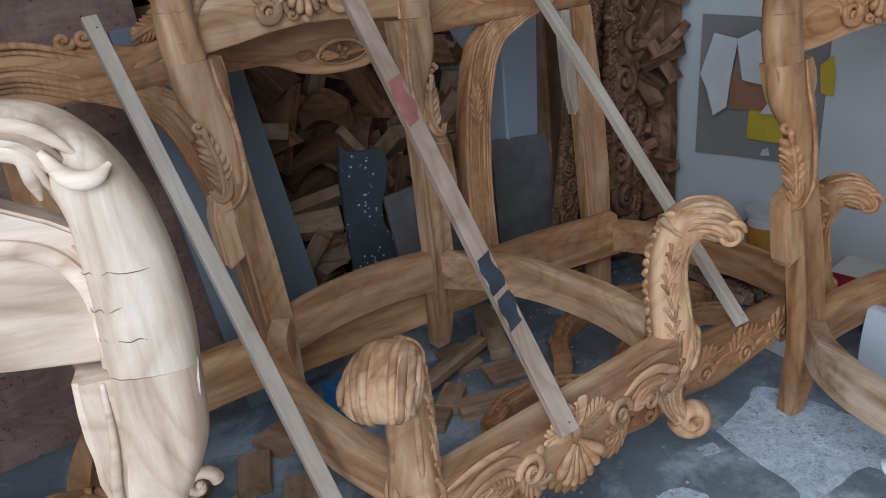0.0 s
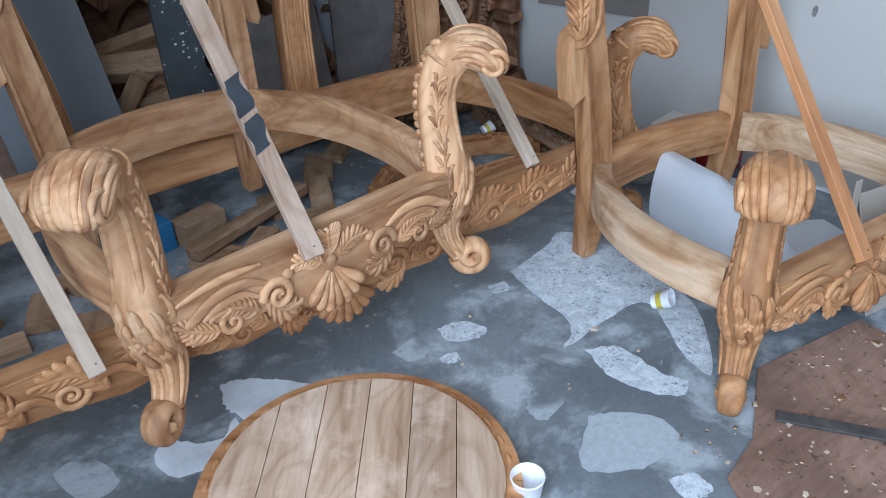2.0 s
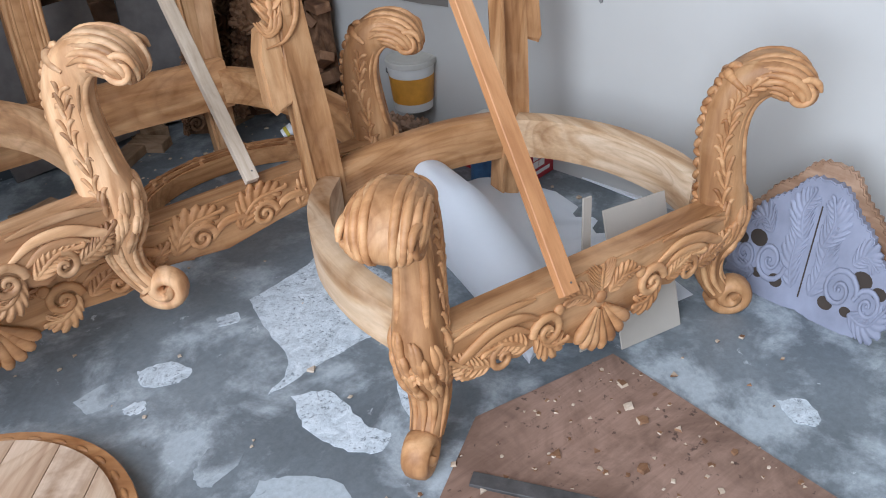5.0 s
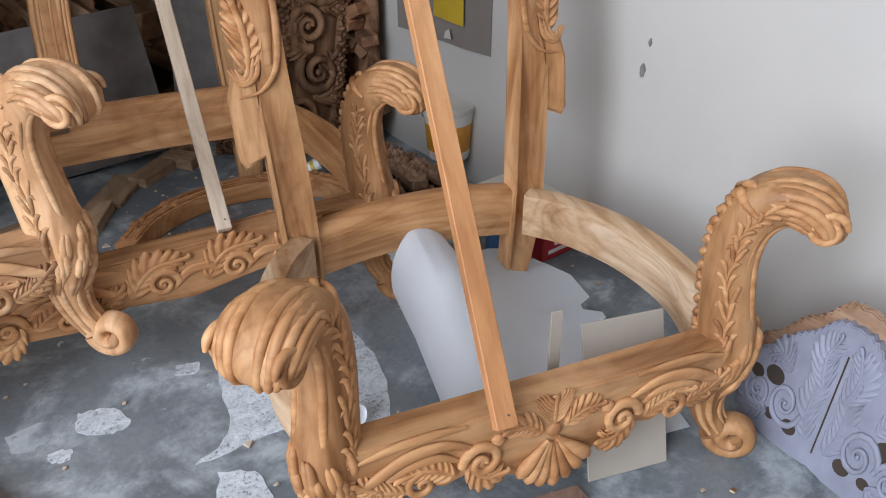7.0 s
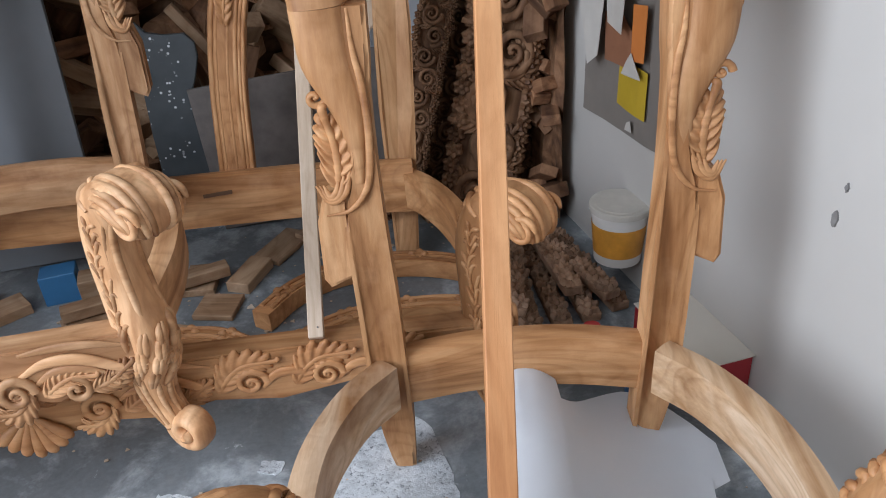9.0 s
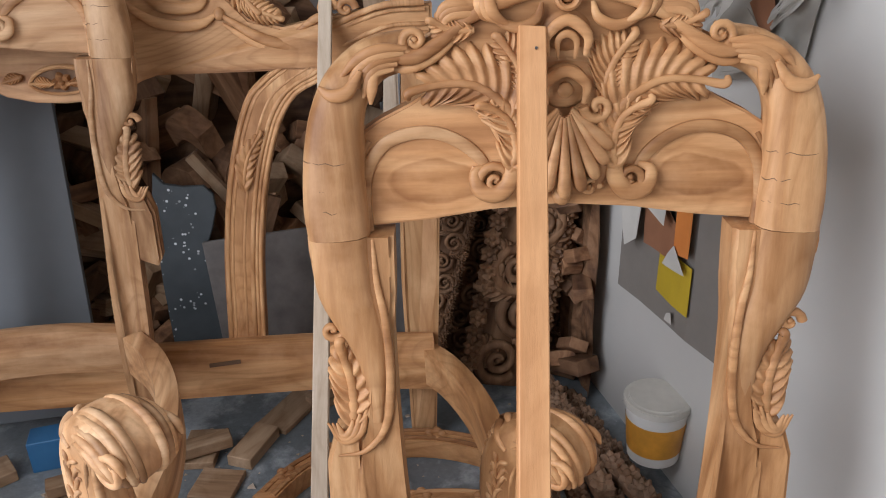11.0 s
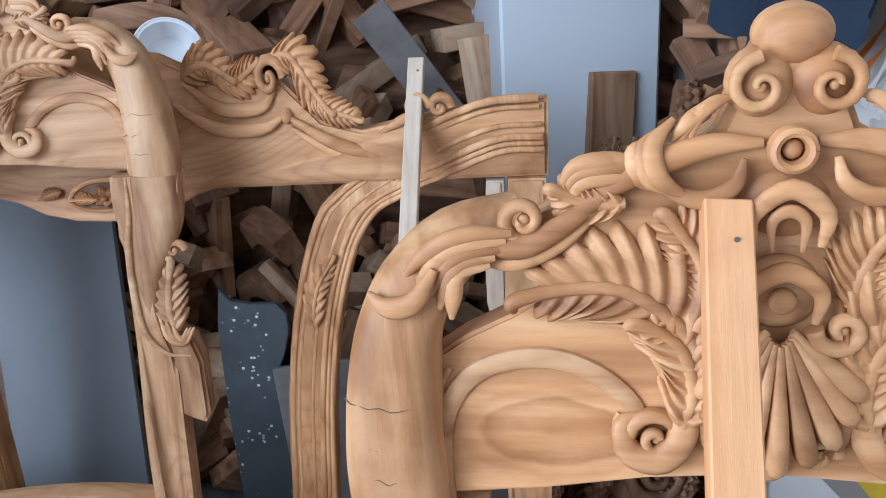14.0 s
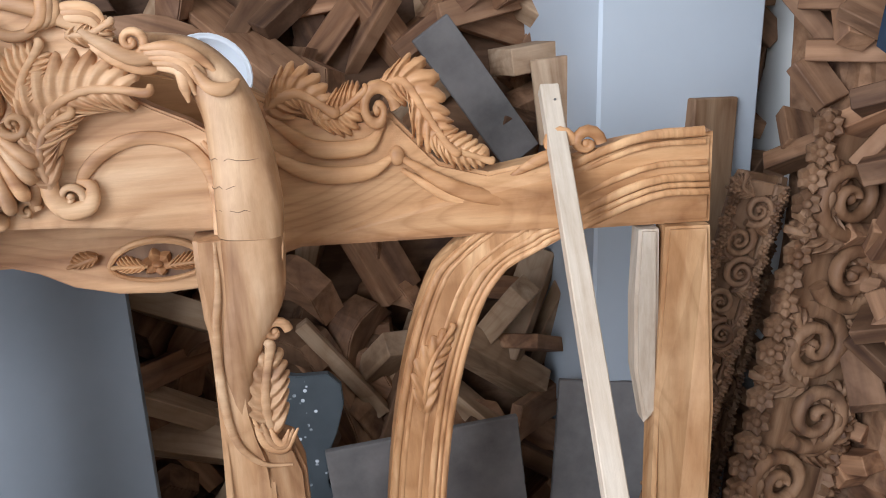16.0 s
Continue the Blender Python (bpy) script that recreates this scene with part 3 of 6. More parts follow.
def post_body(h):
    """The rounded body that carries the shoulder's curve down the post."""
    pts = [(0.287, 0.8835, 0.041, 0.0312), (0.285, 0.845, 0.041, 0.030), (0.280, 0.80, 0.040, 0.028), (0.265, 0.755, 0.034, 0.026), (0.252, 0.71, 0.026, 0.024), (0.248, 0.66, 0.018, 0.021), (0.250, 0.60, 0.012, 0.019)]
    bm = bmesh.new()
    tube(bm, [(h * x, 0.620, z) for x, z, _, _ in pts], [(d, w) for _, _, w, d in pts], (0, 1, 0), ring(20, 0.45), 4)
    return bm


def post_block(h):
    bm = bmesh.new()
    slab(bm, [(h * x, z) for x, z in ((0.270, 0.425), (0.312, 0.405), (0.322, 0.42), (0.322, 0.53), (0.310, 0.575), (0.270, 0.60))], 0.602, 0.646, 0.006)
    return bm


def post_carving(h, parent):
    """A pierced leaf on the post's flank and the bead that follows its curve."""
    c = Carving(parent, carved)
    y = 0.604
    c.rib([(h * x, z) for x, z in ((0.243, 0.882), (0.240, 0.82), (0.231, 0.76), (0.228, 0.68), (0.236, 0.60), (0.266, 0.555), (0.305, 0.545))], 0.006, y - 0.002, 0.7, 6)
    c.acanthus([(h * 0.284, 0.590), (h * 0.280, 0.65), (h * 0.294, 0.725)], 0.036, 4, y + 0.012, 0.0115, (h, -h))
    for k in range(3):
        c.rib([(h * (0.262 + 0.010 * k), 0.625 - 0.01 * k), (h * (0.272 + 0.008 * k), 0.585), (h * 0.297, 0.570 + 0.006 * k), (h * (0.317 - 0.006 * k), 0.60)], 0.006, y)
    c.scroll((h * 0.302, 0.745), 0.017, 1.0, 0, h, y + 0.01, 0.009)


def reshape(objects, shift, height, reach=(), slide=0.0):
    """Rakes a back: moves its parts in depth, height and width by the height at which they stand."""
    for ob in objects:
        for q in (ob, *ob.children_recursive):
            for v in q.data.vertices:
                z = v.co.z
                v.co.y += float(np.interp(z, *zip(*shift)))
                v.co.z = float(np.interp(z, *zip(*height)))
                v.co.x += slide
                if reach and abs(v.co.x) > reach[0]:
                    v.co.y -= 0.14 * (abs(v.co.x) - reach[0])
                    v.co.x += math.copysign((abs(v.co.x) - reach[0]) * reach[1], v.co.x)
            q.data.update()


CHAIR_HEIGHT = [(0, 0), (0.30, 0.30), (0.41, 0.435), (0.60, 0.603), (0.884, 0.863), (1.176, 1.148), (1.30, 1.27)]
SHALLOW = [(0, -0.045), (0.12, -0.065), (0.25, -0.078), (0.44, -0.057), (0.95, 0.010), (1.30, 0.050)]
DEEP = [(0, 0.080), (0.25, 0.062), (0.41, 0.078), (0.87, 0.130), (1.30, 0.180)]


def rails_flat(path, half_thick, half_high):
    bm = bmesh.new()
    rows = [Vector(p) for p in curve(path, 6)]
    sec = ring(16, 0.86)
    prev = []
    for k, p in enumerate(rows):
        t = (rows[min(k + 1, len(rows) - 1)] - rows[max(k - 1, 0)])
        t.z = 0
        nrm = Vector((t.y, -t.x, 0)).normalized()
        prev.append([bm.verts.new(p + nrm * (x * half_thick) + Vector((0, 0, y * half_high))) for x, y in sec])
    for r, q in zip(prev, prev[1:]):
        for i in range(len(sec)):
            bm.faces.new((r[i], r[(i + 1) % len(sec)], q[(i + 1) % len(sec)], q[i]))
    bm.faces.new(prev[0][::-1])
    bm.faces.new(prev[-1])
    bmesh.ops.recalc_face_normals(bm, faces=bm.faces)
    return bm


def back_panel():
    half = [(0.0, 0.916), (0.09, 0.910), (0.17, 0.898), (0.30, 0.886), (0.305, 0.96), (0.268, 1.004), (0.230, 1.030), (0.19, 1.050), (0.15, 1.075), (0.11, 1.105), (0.06, 1.15), (0.0, 1.165)]
    bm = bmesh.new()
    slab(bm, half + mirror(half)[1:-1], 0.612, 0.640, 0.003)
    return bm


def back_stile(h):
    """The rounded shoulder from the seam over the post up to the crest."""
    pts = [(0.287, 0.884, 0.041), (0.289, 0.92, 0.042), (0.289, 0.96, 0.040), (0.286, 1.00, 0.038), (0.280, 1.04, 0.034), (0.265, 1.075, 0.031), (0.235, 1.102, 0.028), (0.185, 1.114, 0.024)]
    bm = bmesh.new()
    tube(bm, [(h * x, 0.620 + 0.030 * max(0.0, (z - 1.06) / 0.054) ** 1.5, z) for x, z, _ in pts], [(0.031 if w > 0.03 else 0.024, w) for _, _, w in pts], (0, 1, 0), ring(20, 0.45), 4)
    return bm


def stile_cracks(h, parent):
    """Thin drying cracks across the shoulder."""
    rng = random.Random(7 if h > 0 else 9)
    for z, a0, a1 in ((0.922, -75, 5), (0.951, -80, -15), (0.985, -75, 30)):
        bm = bmesh.new()
        pts = []
        for k in range(9):
            a = radians(a0 + (a1 - a0) * k / 8)
            pts.append((h * 0.288 + 0.0405 * math.sin(a), 0.620 - 0.0310 * max(0.0, math.cos(a)) ** 0.62, z + rng.uniform(-0.0025, 0.0025)))
        tube(bm, pts, [0.0002] + [0.0005] * 7 + [0.0002], (0, 1, 0), ring(5), 2)
        part("crack", bm, crack_mat, parent, "dark drying crack")


crack_mat = plain("dark_crack", (0.16, 0.09, 0.05), 0.9, 0.2)


def panel_bead(h):
    """A round moulding beside the stile that bends over the panel and ends in a small volute, with a fine line outside it."""
    bm = bmesh.new()
    pts = [(0.250, 0.886), (0.252, 0.93), (0.246, 0.968), (0.226, 0.998), (0.195, 1.012), (0.160, 1.013), (0.128, 1.000), (0.105, 0.980), (0.096, 0.962), (0.103, 0.952), (0.112, 0.958), (0.109, 0.967)]
    sz = [0.0085] * 7 + [0.008, 0.0065, 0.006, 0.005, 0.005]
    tube(bm, [(h * x, 0.611, z) for x, z in pts], [(0.75 * q, q) for q in sz], (0, 1, 0), SOFT, 6)
    tube(bm, [(h * x, 0.612, z) for x, z in ((0.266, 0.886), (0.268, 0.935), (0.262, 0.972), (0.242, 1.004))], [0.004, 0.0045, 0.0045, 0.003], (0, 1, 0), SOFT, 6)
    return bm


def crest_board():
    half = [(0.0, 1.10), (0.08, 1.09), (0.165, 1.085), (0.215, 1.108), (0.165, 1.132), (0.125, 1.146), (0.085, 1.164), (0.046, 1.19), (0.032, 1.225), (0.018, 1.250), (0.0, 1.256)]
    bm = bmesh.new()
    slab(bm, half + mirror(half)[1:-1], 0.605, 0.640, 0.006)
    return bm


def crest_carving(parent):
    """Volutes, leaves and the crowning shell along the top."""
    c = Carving(parent, carved)
    y = 0.604
    bm = bmesh.new()
    bmesh.ops.create_uvsphere(bm, u_segments=24, v_segments=14, radius=0.027, matrix=Matrix.Translation((0, y + 0.010, 1.251)) @ Matrix.Diagonal((1, 0.8, 0.78, 1)))
    shade(part("crown", bm, carved, parent), 60)
    for h in (-1, 1):
        m = lambda x, z: (h * x, z)
        bm = bmesh.new()
        bmesh.ops.create_uvsphere(bm, u_segments=18, v_segments=10, radius=0.023, matrix=Matrix.Translation((h * 0.021, y + 0.006, 1.220)) @ Matrix.Diagonal((1, 0.6, 1.1, 1)))
        shade(part("carved_boss", bm, carved, parent), 60)
        c.scroll(m(0.023, 1.219), 0.020, 1.25, math.pi / 2, -h, y - 0.007, 0.0065)
        for k in range(3):
            c.rib([m(0.040 + 0.005 * k, 1.212 - 0.004 * k), m(0.052 + 0.005 * k, 1.209 - 0.003 * k), m(0.063 + 0.005 * k, 1.198 - 0.003 * k), m(0.066 + 0.006 * k, 1.184)], 0.0052, y - 0.004)
        c.rib([m(0.018, 1.180), m(0.05, 1.180), m(0.09, 1.168), m(0.125, 1.150), m(0.16, 1.132)], 0.010, y)
        for k in range(3):        # the leaf that folds over into a hook
            c.rib([m(0.070 + 0.009 * k, 1.146 + 0.002 * k), m(0.088 + 0.006 * k, 1.160), m(0.092 + 0.006 * k, 1.182 - 0.003 * k), m(0.078 + 0.010 * k, 1.200 - 0.008 * k)], 0.0078, y - 0.008 + 0.002 * k)
        c.rib([m(0.030, 1.170), m(0.036, 1.152), m(0.056, 1.142), m(0.078, 1.148), m(0.090, 1.160)], 0.007, y - 0.004)
        c.leaf(m(0.110, 1.140), m(0.160, 1.152), -0.1 * h, 0.25, 4, y, 0.008)
        c.rib([m(0.115, 1.155), m(0.15, 1.128), m(0.185, 1.110), m(0.225, 1.116), m(0.25, 1.105)], 0.0095, y - 0.004)
        c.rib([m(0.125, 1.138), m(0.155, 1.112), m(0.19, 1.096), m(0.222, 1.100)], 0.007, y - 0.002)
        c.scroll(m(0.181, 1.130), 0.017, 1.3, -math.pi / 2, h, y - 0.004, 0.0085)
        for k in range(5):        # gouged flutes that run out over the shoulder
            c.rib([m(0.190 + 0.004 * k, 1.122 - 0.006 * k), m(0.222 + 0.002 * k, 1.122 - 0.007 * k), m(0.250 - 0.004 * k, 1.110 - 0.009 * k), m(0.272 - 0.009 * k, 1.088 - 0.008 * k)], 0.0078, y - 0.012)
        for k in range(3):        # shoulder leaf that turns over to a round tip
            c.rib([m(0.098, 1.156 + 0.007 * k), m(0.120, 1.160 + 0.006 * k), m(0.140 + 0.002 * k, 1.156 + 0.006 * k), m(0.150 + 0.003 * k, 1.138 + 0.006 * k)], 0.007, y - 0.004)
        c.knob(h * 0.284, y - 0.010, 1.078, 0.011)
        c.rib([m(0.246, 1.098), m(0.262, 1.074), m(0.282, 1.070), m(0.297, 1.080)], 0.009, y - 0.020)
    bm = bmesh.new()
    bmesh.ops.create_uvsphere(bm, u_segments=12, v_segments=8, radius=0.0075, matrix=Matrix.Translation((0, y - 0.004, 1.176)))
    pts = [(0.0125 * math.cos(a), y - 0.008, 1.176 + 0.0125 * math.sin(a)) for a in np.linspace(0, 2 * math.pi, 25)]
    sweep(bm, pts, [(0.008, 0.0045)] * 25, (0, 1, 0), ring(8))
    shade(part("carved_ring", bm, carved, parent))


def centre_carving(parent):
    """The shell, plume and acanthus in the middle of the panel."""
    c = Carving(parent, carved)
    y = 0.608
    for k in range(9):        # the shell's lobes, longest in the middle, with round ends
        f = k / 4 - 1
        c._put("shell_flute", flute, (0, 1.050), 0.118 - 0.040 * abs(f) ** 1.3, radians(270 + 46 * f), y - 0.006 - 0.003 * (1 - abs(f)), 0.0088, 0.15)
    bm = bmesh.new()          # hood over the shell and the roundel under it
    bmesh.ops.create_uvsphere(bm, u_segments=20, v_segments=12, radius=0.036, matrix=Matrix.Translation((0, y + 0.004, 1.136)) @ Matrix.Diagonal((1, 0.45, 0.82, 1)))
    bmesh.ops.create_uvsphere(bm, u_segments=20, v_segments=12, radius=0.030, matrix=Matrix.Translation((0, y + 0.004, 1.068)) @ Matrix.Diagonal((1, 0.40, 0.95, 1)))
    shade(part("carved_hood", bm, carved, parent), 60)
    c.rib([(0.022, 1.108), (0.024, 1.132), (0.0, 1.150), (-0.024, 1.132), (-0.022, 1.108)], 0.0075, y - 0.014)
    c.rib([(0.010, 1.104), (0.011, 1.126), (0.0, 1.134), (-0.011, 1.126), (-0.010, 1.104)], 0.005, y - 0.014)
    c.rib([(0.022, 1.050), (0.024, 1.074), (0.0, 1.090), (-0.024, 1.074), (-0.022, 1.050)], 0.0075, y - 0.012)
    for h in (-1, 1):
        m = lambda x, z: (h * x, z)
        c.scroll(m(0.040, 1.045), 0.018, 1.2, math.pi, h, y - 0.008, 0.009)
        c.acanthus([m(0.046, 1.060), m(0.056, 1.095), m(0.080, 1.130)], 0.032, 6, y - 0.002, 0.0085)
        c.acanthus([m(0.050, 1.010), m(0.078, 1.055), m(0.125, 1.078), m(0.185, 1.070)], 0.048, 8, y - 0.004, 0.0095)
        c.acanthus([m(0.066, 0.965), m(0.060, 1.000), m(0.072, 1.035), m(0.100, 1.050)], 0.034, 6, y - 0.006, 0.0085)
        c.rib([m(0.092, 1.030), m(0.070, 0.995), m(0.064, 0.960), m(0.080, 0.936), m(0.104, 0.940), m(0.110, 0.962), m(0.094, 0.970)], 0.012, y)
        c.scroll(m(0.084, 0.952), 0.022, 1.4, math.pi, h, y, 0.0085)
        c.scroll(m(0.034, 0.940), 0.013, 1.1, 0, h, y, 0.007)
        c.rib([m(0.036, 1.02), m(0.048, 0.99), m(0.046, 0.955), m(0.034, 0.930)], 0.009, y)
    c.knob(0, y - 0.014, 1.066, 0.010)
    c.knob(0, y - 0.004, 0.928, 0.012)


ARM_IN = -0.028          # the armchairs' arms stand closer than the sofa's


def armchair(m, label, leafy=True, back_line=SHALLOW, slide=0.0, rail_wood=None):
    ch = thing("armchair", m, label, "chair", "carved armchairs")
    rail = part("front_rail", front_rail(0.34, 0.10), teak_x, ch)
    apron_carving(0.34, rail)
    flatten(rail, -0.018, 0.7)
    for q in (rail, *rail.children):         # the rail fits between the arms
        for v in q.data.vertices:
            v.co.x *= 0.925
    back = [part("rear_rail", rails_flat([(-0.205, 0.628, 0.232), (-0.1, 0.640, 0.240), (0, 0.644, 0.242), (0.1, 0.640, 0.240), (0.205, 0.628, 0.232)], 0.021, 0.055), teak_x, ch)]
    deep = 1 + float(np.interp(0.24, *zip(*back_line))) / 0.61
    for h in (-1, 1):
        limb = shade(part("arm", arm(h, ARM_IN), teak_z, ch))
        shade(part("scroll_foot", scroll_foot(h, ARM_IN), teak_z, limb))
        arm_carving(h, ARM_IN, limb, leafy)
        part("side_rail", rails_flat([(h * 0.235 + slide, 0.600 * deep, 0.236), (h * 0.295 + slide, 0.51 * deep, 0.238), (h * 0.342 + 0.6 * slide, 0.37 * deep, 0.240), (h * 0.352, 0.21 * deep, 0.240), (h * 0.328, 0.07, 0.236)], 0.022, 0.048), rail_wood or teak_y, ch)
        p = shade(part("rear_post", rear_post(h), teak_z, ch))
        shade(part("post_body", post_body(h), teak_z, p))
        part("post_block", post_block(h), teak_z, p)
        post_carving(h, p)
        back.append(p)
        back.append(shade(part("back_stile", back_stile(h), teak_z, ch)))
        stile_cracks(h, back[-1])
    b = part("back_panel", back_panel(), teak_panel, ch)
    for h in (-1, 1):
        shade(part("panel_bead", panel_bead(h), teak_x, b))
    centre_carving(b)
    top = part("crest_board", crest_board(), teak_x, ch)
    crest_carving(top)
    reshape((*back, b, top), back_line, CHAIR_HEIGHT, slide=slide)
    b.location.y, top.location.y = 0.010, 0.008      # the panel stands back from the rounded stiles
    return ch


armchair(plan(1.910, 0.408, 0, -5.5), "unfinished carved teak armchair frame standing by the white wall", slide=-0.005, rail_wood=sapwood)
lifted_chair = armchair(plan(1.000, 0.970, 0.122, 5.0), "pale sanded carved teak armchair frame lifted onto the long sofa's rail", False, DEEP)
near_chair = armchair(plan(-0.149, 0.241, 0, -18), "carved teak armchair frame coloured paler to show the doorway's daylight", False)
# the near chair's strong daylight is put into its paler timber
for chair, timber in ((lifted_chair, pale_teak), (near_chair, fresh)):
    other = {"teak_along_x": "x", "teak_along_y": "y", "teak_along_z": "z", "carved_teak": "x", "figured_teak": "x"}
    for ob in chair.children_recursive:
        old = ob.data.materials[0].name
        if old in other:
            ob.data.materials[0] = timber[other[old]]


# ---- carved sofa ----
def sofa():
    so = thing("sofa", plan(1.07, 1.07), "unfinished long carved teak sofa frame with a tall crested back", "sofa")
    rail = part("front_rail", front_rail(0.82, 0.13), teak_x, so)
    apron_carving(0.82, rail)
    flatten(rail, -0.018, 0.6)
    part("rear_rail", rails_flat([(-0.70, 0.585, 0.232), (-0.4, 0.585, 0.236), (0, 0.585, 0.236), (0.4, 0.585, 0.236), (0.70, 0.585, 0.232)], 0.022, 0.056), teak_x, so)
    crest = [(0.0, 0.818), (0.06, 0.822), (0.12, 0.842), (0.165, 0.874), (0.20, 0.889), (0.72, 0.892), (0.722, 1.006), (0.64, 1.000), (0.56, 0.985), (0.475, 0.968), (0.405, 0.985), (0.34, 1.040), (0.26, 1.035), (0.2, 1.05), (0.12, 1.08), (0.0, 1.10)]
    c = part("crest_rail", slab_mesh(crest + mirror(crest)[1:-1], 0.615, 0.655, 0.005), teak_x, so)
    cv = Carving(c, carved)
    y = 0.613
    for h in (-1, 1):
        m_ = lambda x, z: (h * x, z)
        cv.rib([m_(0.15, 1.02), m_(0.22, 0.985), m_(0.30, 0.980), m_(0.345, 1.000)], 0.011, y)
        cv.rib([m_(0.17, 1.045), m_(0.23, 1.012), m_(0.30, 1.010), m_(0.33, 1.03)], 0.010, y)
        cv.acanthus([m_(0.17, 1.05), m_(0.21, 1.065), m_(0.26, 1.045)], 0.032, 5, y, 0.009)
        cv.acanthus([m_(0.235, 1.040), m_(0.270, 1.045), m_(0.305, 1.062)], 0.026, 5, y, 0.008)
        cv.scroll(m_(0.322, 1.045), 0.026, 1.3, 0, h, y, 0.011)
        cv.acanthus([m_(0.330, 1.070), m_(0.365, 1.068), m_(0.395, 1.030), m_(0.425, 1.000)], 0.034, 7, y, 0.009)
        cv.acanthus([m_(0.39, 1.018), m_(0.43, 1.000), m_(0.475, 0.985)], 0.024, 5, y, 0.008)
        cv.knob(h * 0.345, y - 0.004, 0.997, 0.012)
        cv.knob(h * 0.465, y - 0.002, 0.992, 0.013)
        cv.knob(h * 0.44, y - 0.002, 1.004, 0.013)
        cv.rib([m_(0.35, 0.995), m_(0.42, 0.955), m_(0.50, 0.93), m_(0.53, 0.922)], 0.011, y)
        cv.rib([m_(0.35, 0.980), m_(0.41, 0.945), m_(0.47, 0.925), m_(0.52, 0.918)], 0.008, y)
        for q in (0.555, 0.585):
            cv.scroll(m_(q, 1.000), 0.016, 1.2, 0, h, y, 0.009)
        cv.rib([m_(0.505, 0.962), m_(0.54, 0.985), m_(0.565, 0.990)], 0.008, y)
        cv.leaf(m_(0.014, 0.880), m_(0.056, 0.884), 0.0, 0.28, 4, y - 0.004, 0.007)
        cv.leaf(m_(0.080, 0.900), m_(0.118, 0.890), 0.0, 0.22, 3, y - 0.002, 0.006)
    # the flower in an oval sinking under the crest's middle
    bm = bmesh.new()
    slab(bm, [(0.064 * math.cos(a), 0.882 + 0.031 * math.sin(a)) for a in np.linspace(0, 2 * math.pi, 28, endpoint=False)], y - 0.0015, y + 0.004, 0)
    part("oval_sinking", bm, old_carved, c, "dark oval sinking")
    bm = bmesh.new()
    pts = [(0.066 * math.cos(a), y - 0.002, 0.882 + 0.033 * math.sin(a)) for a in np.linspace(0, 2 * math.pi, 33)]
    sweep(bm, pts, [(0.005, 0.0045)] * 33, (0, 1, 0), ring(8))
    shade(part("oval_bead", bm, carved, c))
    bm = bmesh.new()
    flower(bm, (0, y - 0.003, 0.882), (0, -1, 0), 0.022, 6, 0.7)
    shade(part("rosette", bm, carved, c))
    for h in (-1, 1):
        st = curve([(0.56, 0.935), (0.505, 0.885), (0.425, 0.80), (0.372, 0.66), (0.340, 0.48), (0.326, 0.28)], 6)
        bm = bmesh.new()
        sweep(bm, [(h * float(x), 0.630, float(z)) for x, z in st], [(0.024, 0.046)] * len(st), (0, 1, 0), RECT)
        s_ = part("back_stile", bm, teak_z, so)
        bm = bmesh.new()
        run = [(0.712, 0.972), (0.64, 0.966), *[(float(x), float(z)) for x, z in st[3::3]]]
        for off, rr in ((-0.036, 0.0055), (-0.024, 0.0035), (0.002, 0.004), (0.020, 0.0055), (0.030, 0.0035), (0.039, 0.0045)):
            pts = []
            for (x0, z0), (x, z), (x1, z1) in zip(run[:1] + run, run, run[1:] + run[-1:]):
                d = math.hypot(x1 - x0, z1 - z0)
                pts.append((h * (x - off * (z1 - z0) / d), 0.608, z + off * (x1 - x0) / d))
            tube(bm, pts, [(0.9 * rr, rr)] * len(pts), (0, 1, 0), SOFT, 4)
        leaf(bm, (h * 0.358, 0.62), (h * 0.408, 0.742), 0.10 * h, 0.07, 4, 0.606, 0.007)
        shade(part("stile_moulding", bm, teak_z, s_))
        bm = bmesh.new()
        slab(bm, [(h * x, z) for x, z in ((0.668, 0.890), (0.716, 0.890), (0.722, 0.60), (0.715, 0.40), (0.70, 0.0), (0.655, 0.0), (0.650, 0.40), (0.655, 0.62))], 0.600, 0.642, 0.005)
        e_ = part("end_post", bm, teak_z, so)
        bm = bmesh.new()
        slab(bm, [(h * x, z) for x, z in ((0.640, 0.885), (0.662, 0.885), (0.660, 0.60), (0.644, 0.58), (0.634, 0.66), (0.634, 0.76))], 0.604, 0.636, 0.004)
        part("post_fillet", bm, pale, e_, "pale fresh-cut fillet")
        limb = shade(part("arm", arm(h, 0.495), teak_z, so))
        shade(part("scroll_foot", scroll_foot(h, 0.495), teak_z, limb))
        arm_carving(h, 0.495, limb, False)
        part("side_rail", rails_flat([(h * 0.735, 0.675, 0.236), (h * 0.800, 0.57, 0.238), (h * 0.850, 0.41, 0.240), (h * 0.868, 0.22, 0.240), (h * 0.850, 0.07, 0.236)], 0.022, 0.048), teak_y, so)
    bm = bmesh.new()
    slab(bm, [(0.241, 0.252), (0.313, 0.256), (0.313, 0.263), (0.241, 0.259)], 0.5605, 0.566, 0)
    part("mortice", bm, crack_mat, next(ob for ob in so.children if ob.name.startswith("rear_rail")), "narrow dark mortice slot")
    backs = [ob for ob in so.children if ob.name.split(".")[0] in ("rear_rail", "crest_rail", "back_stile", "end_post")]
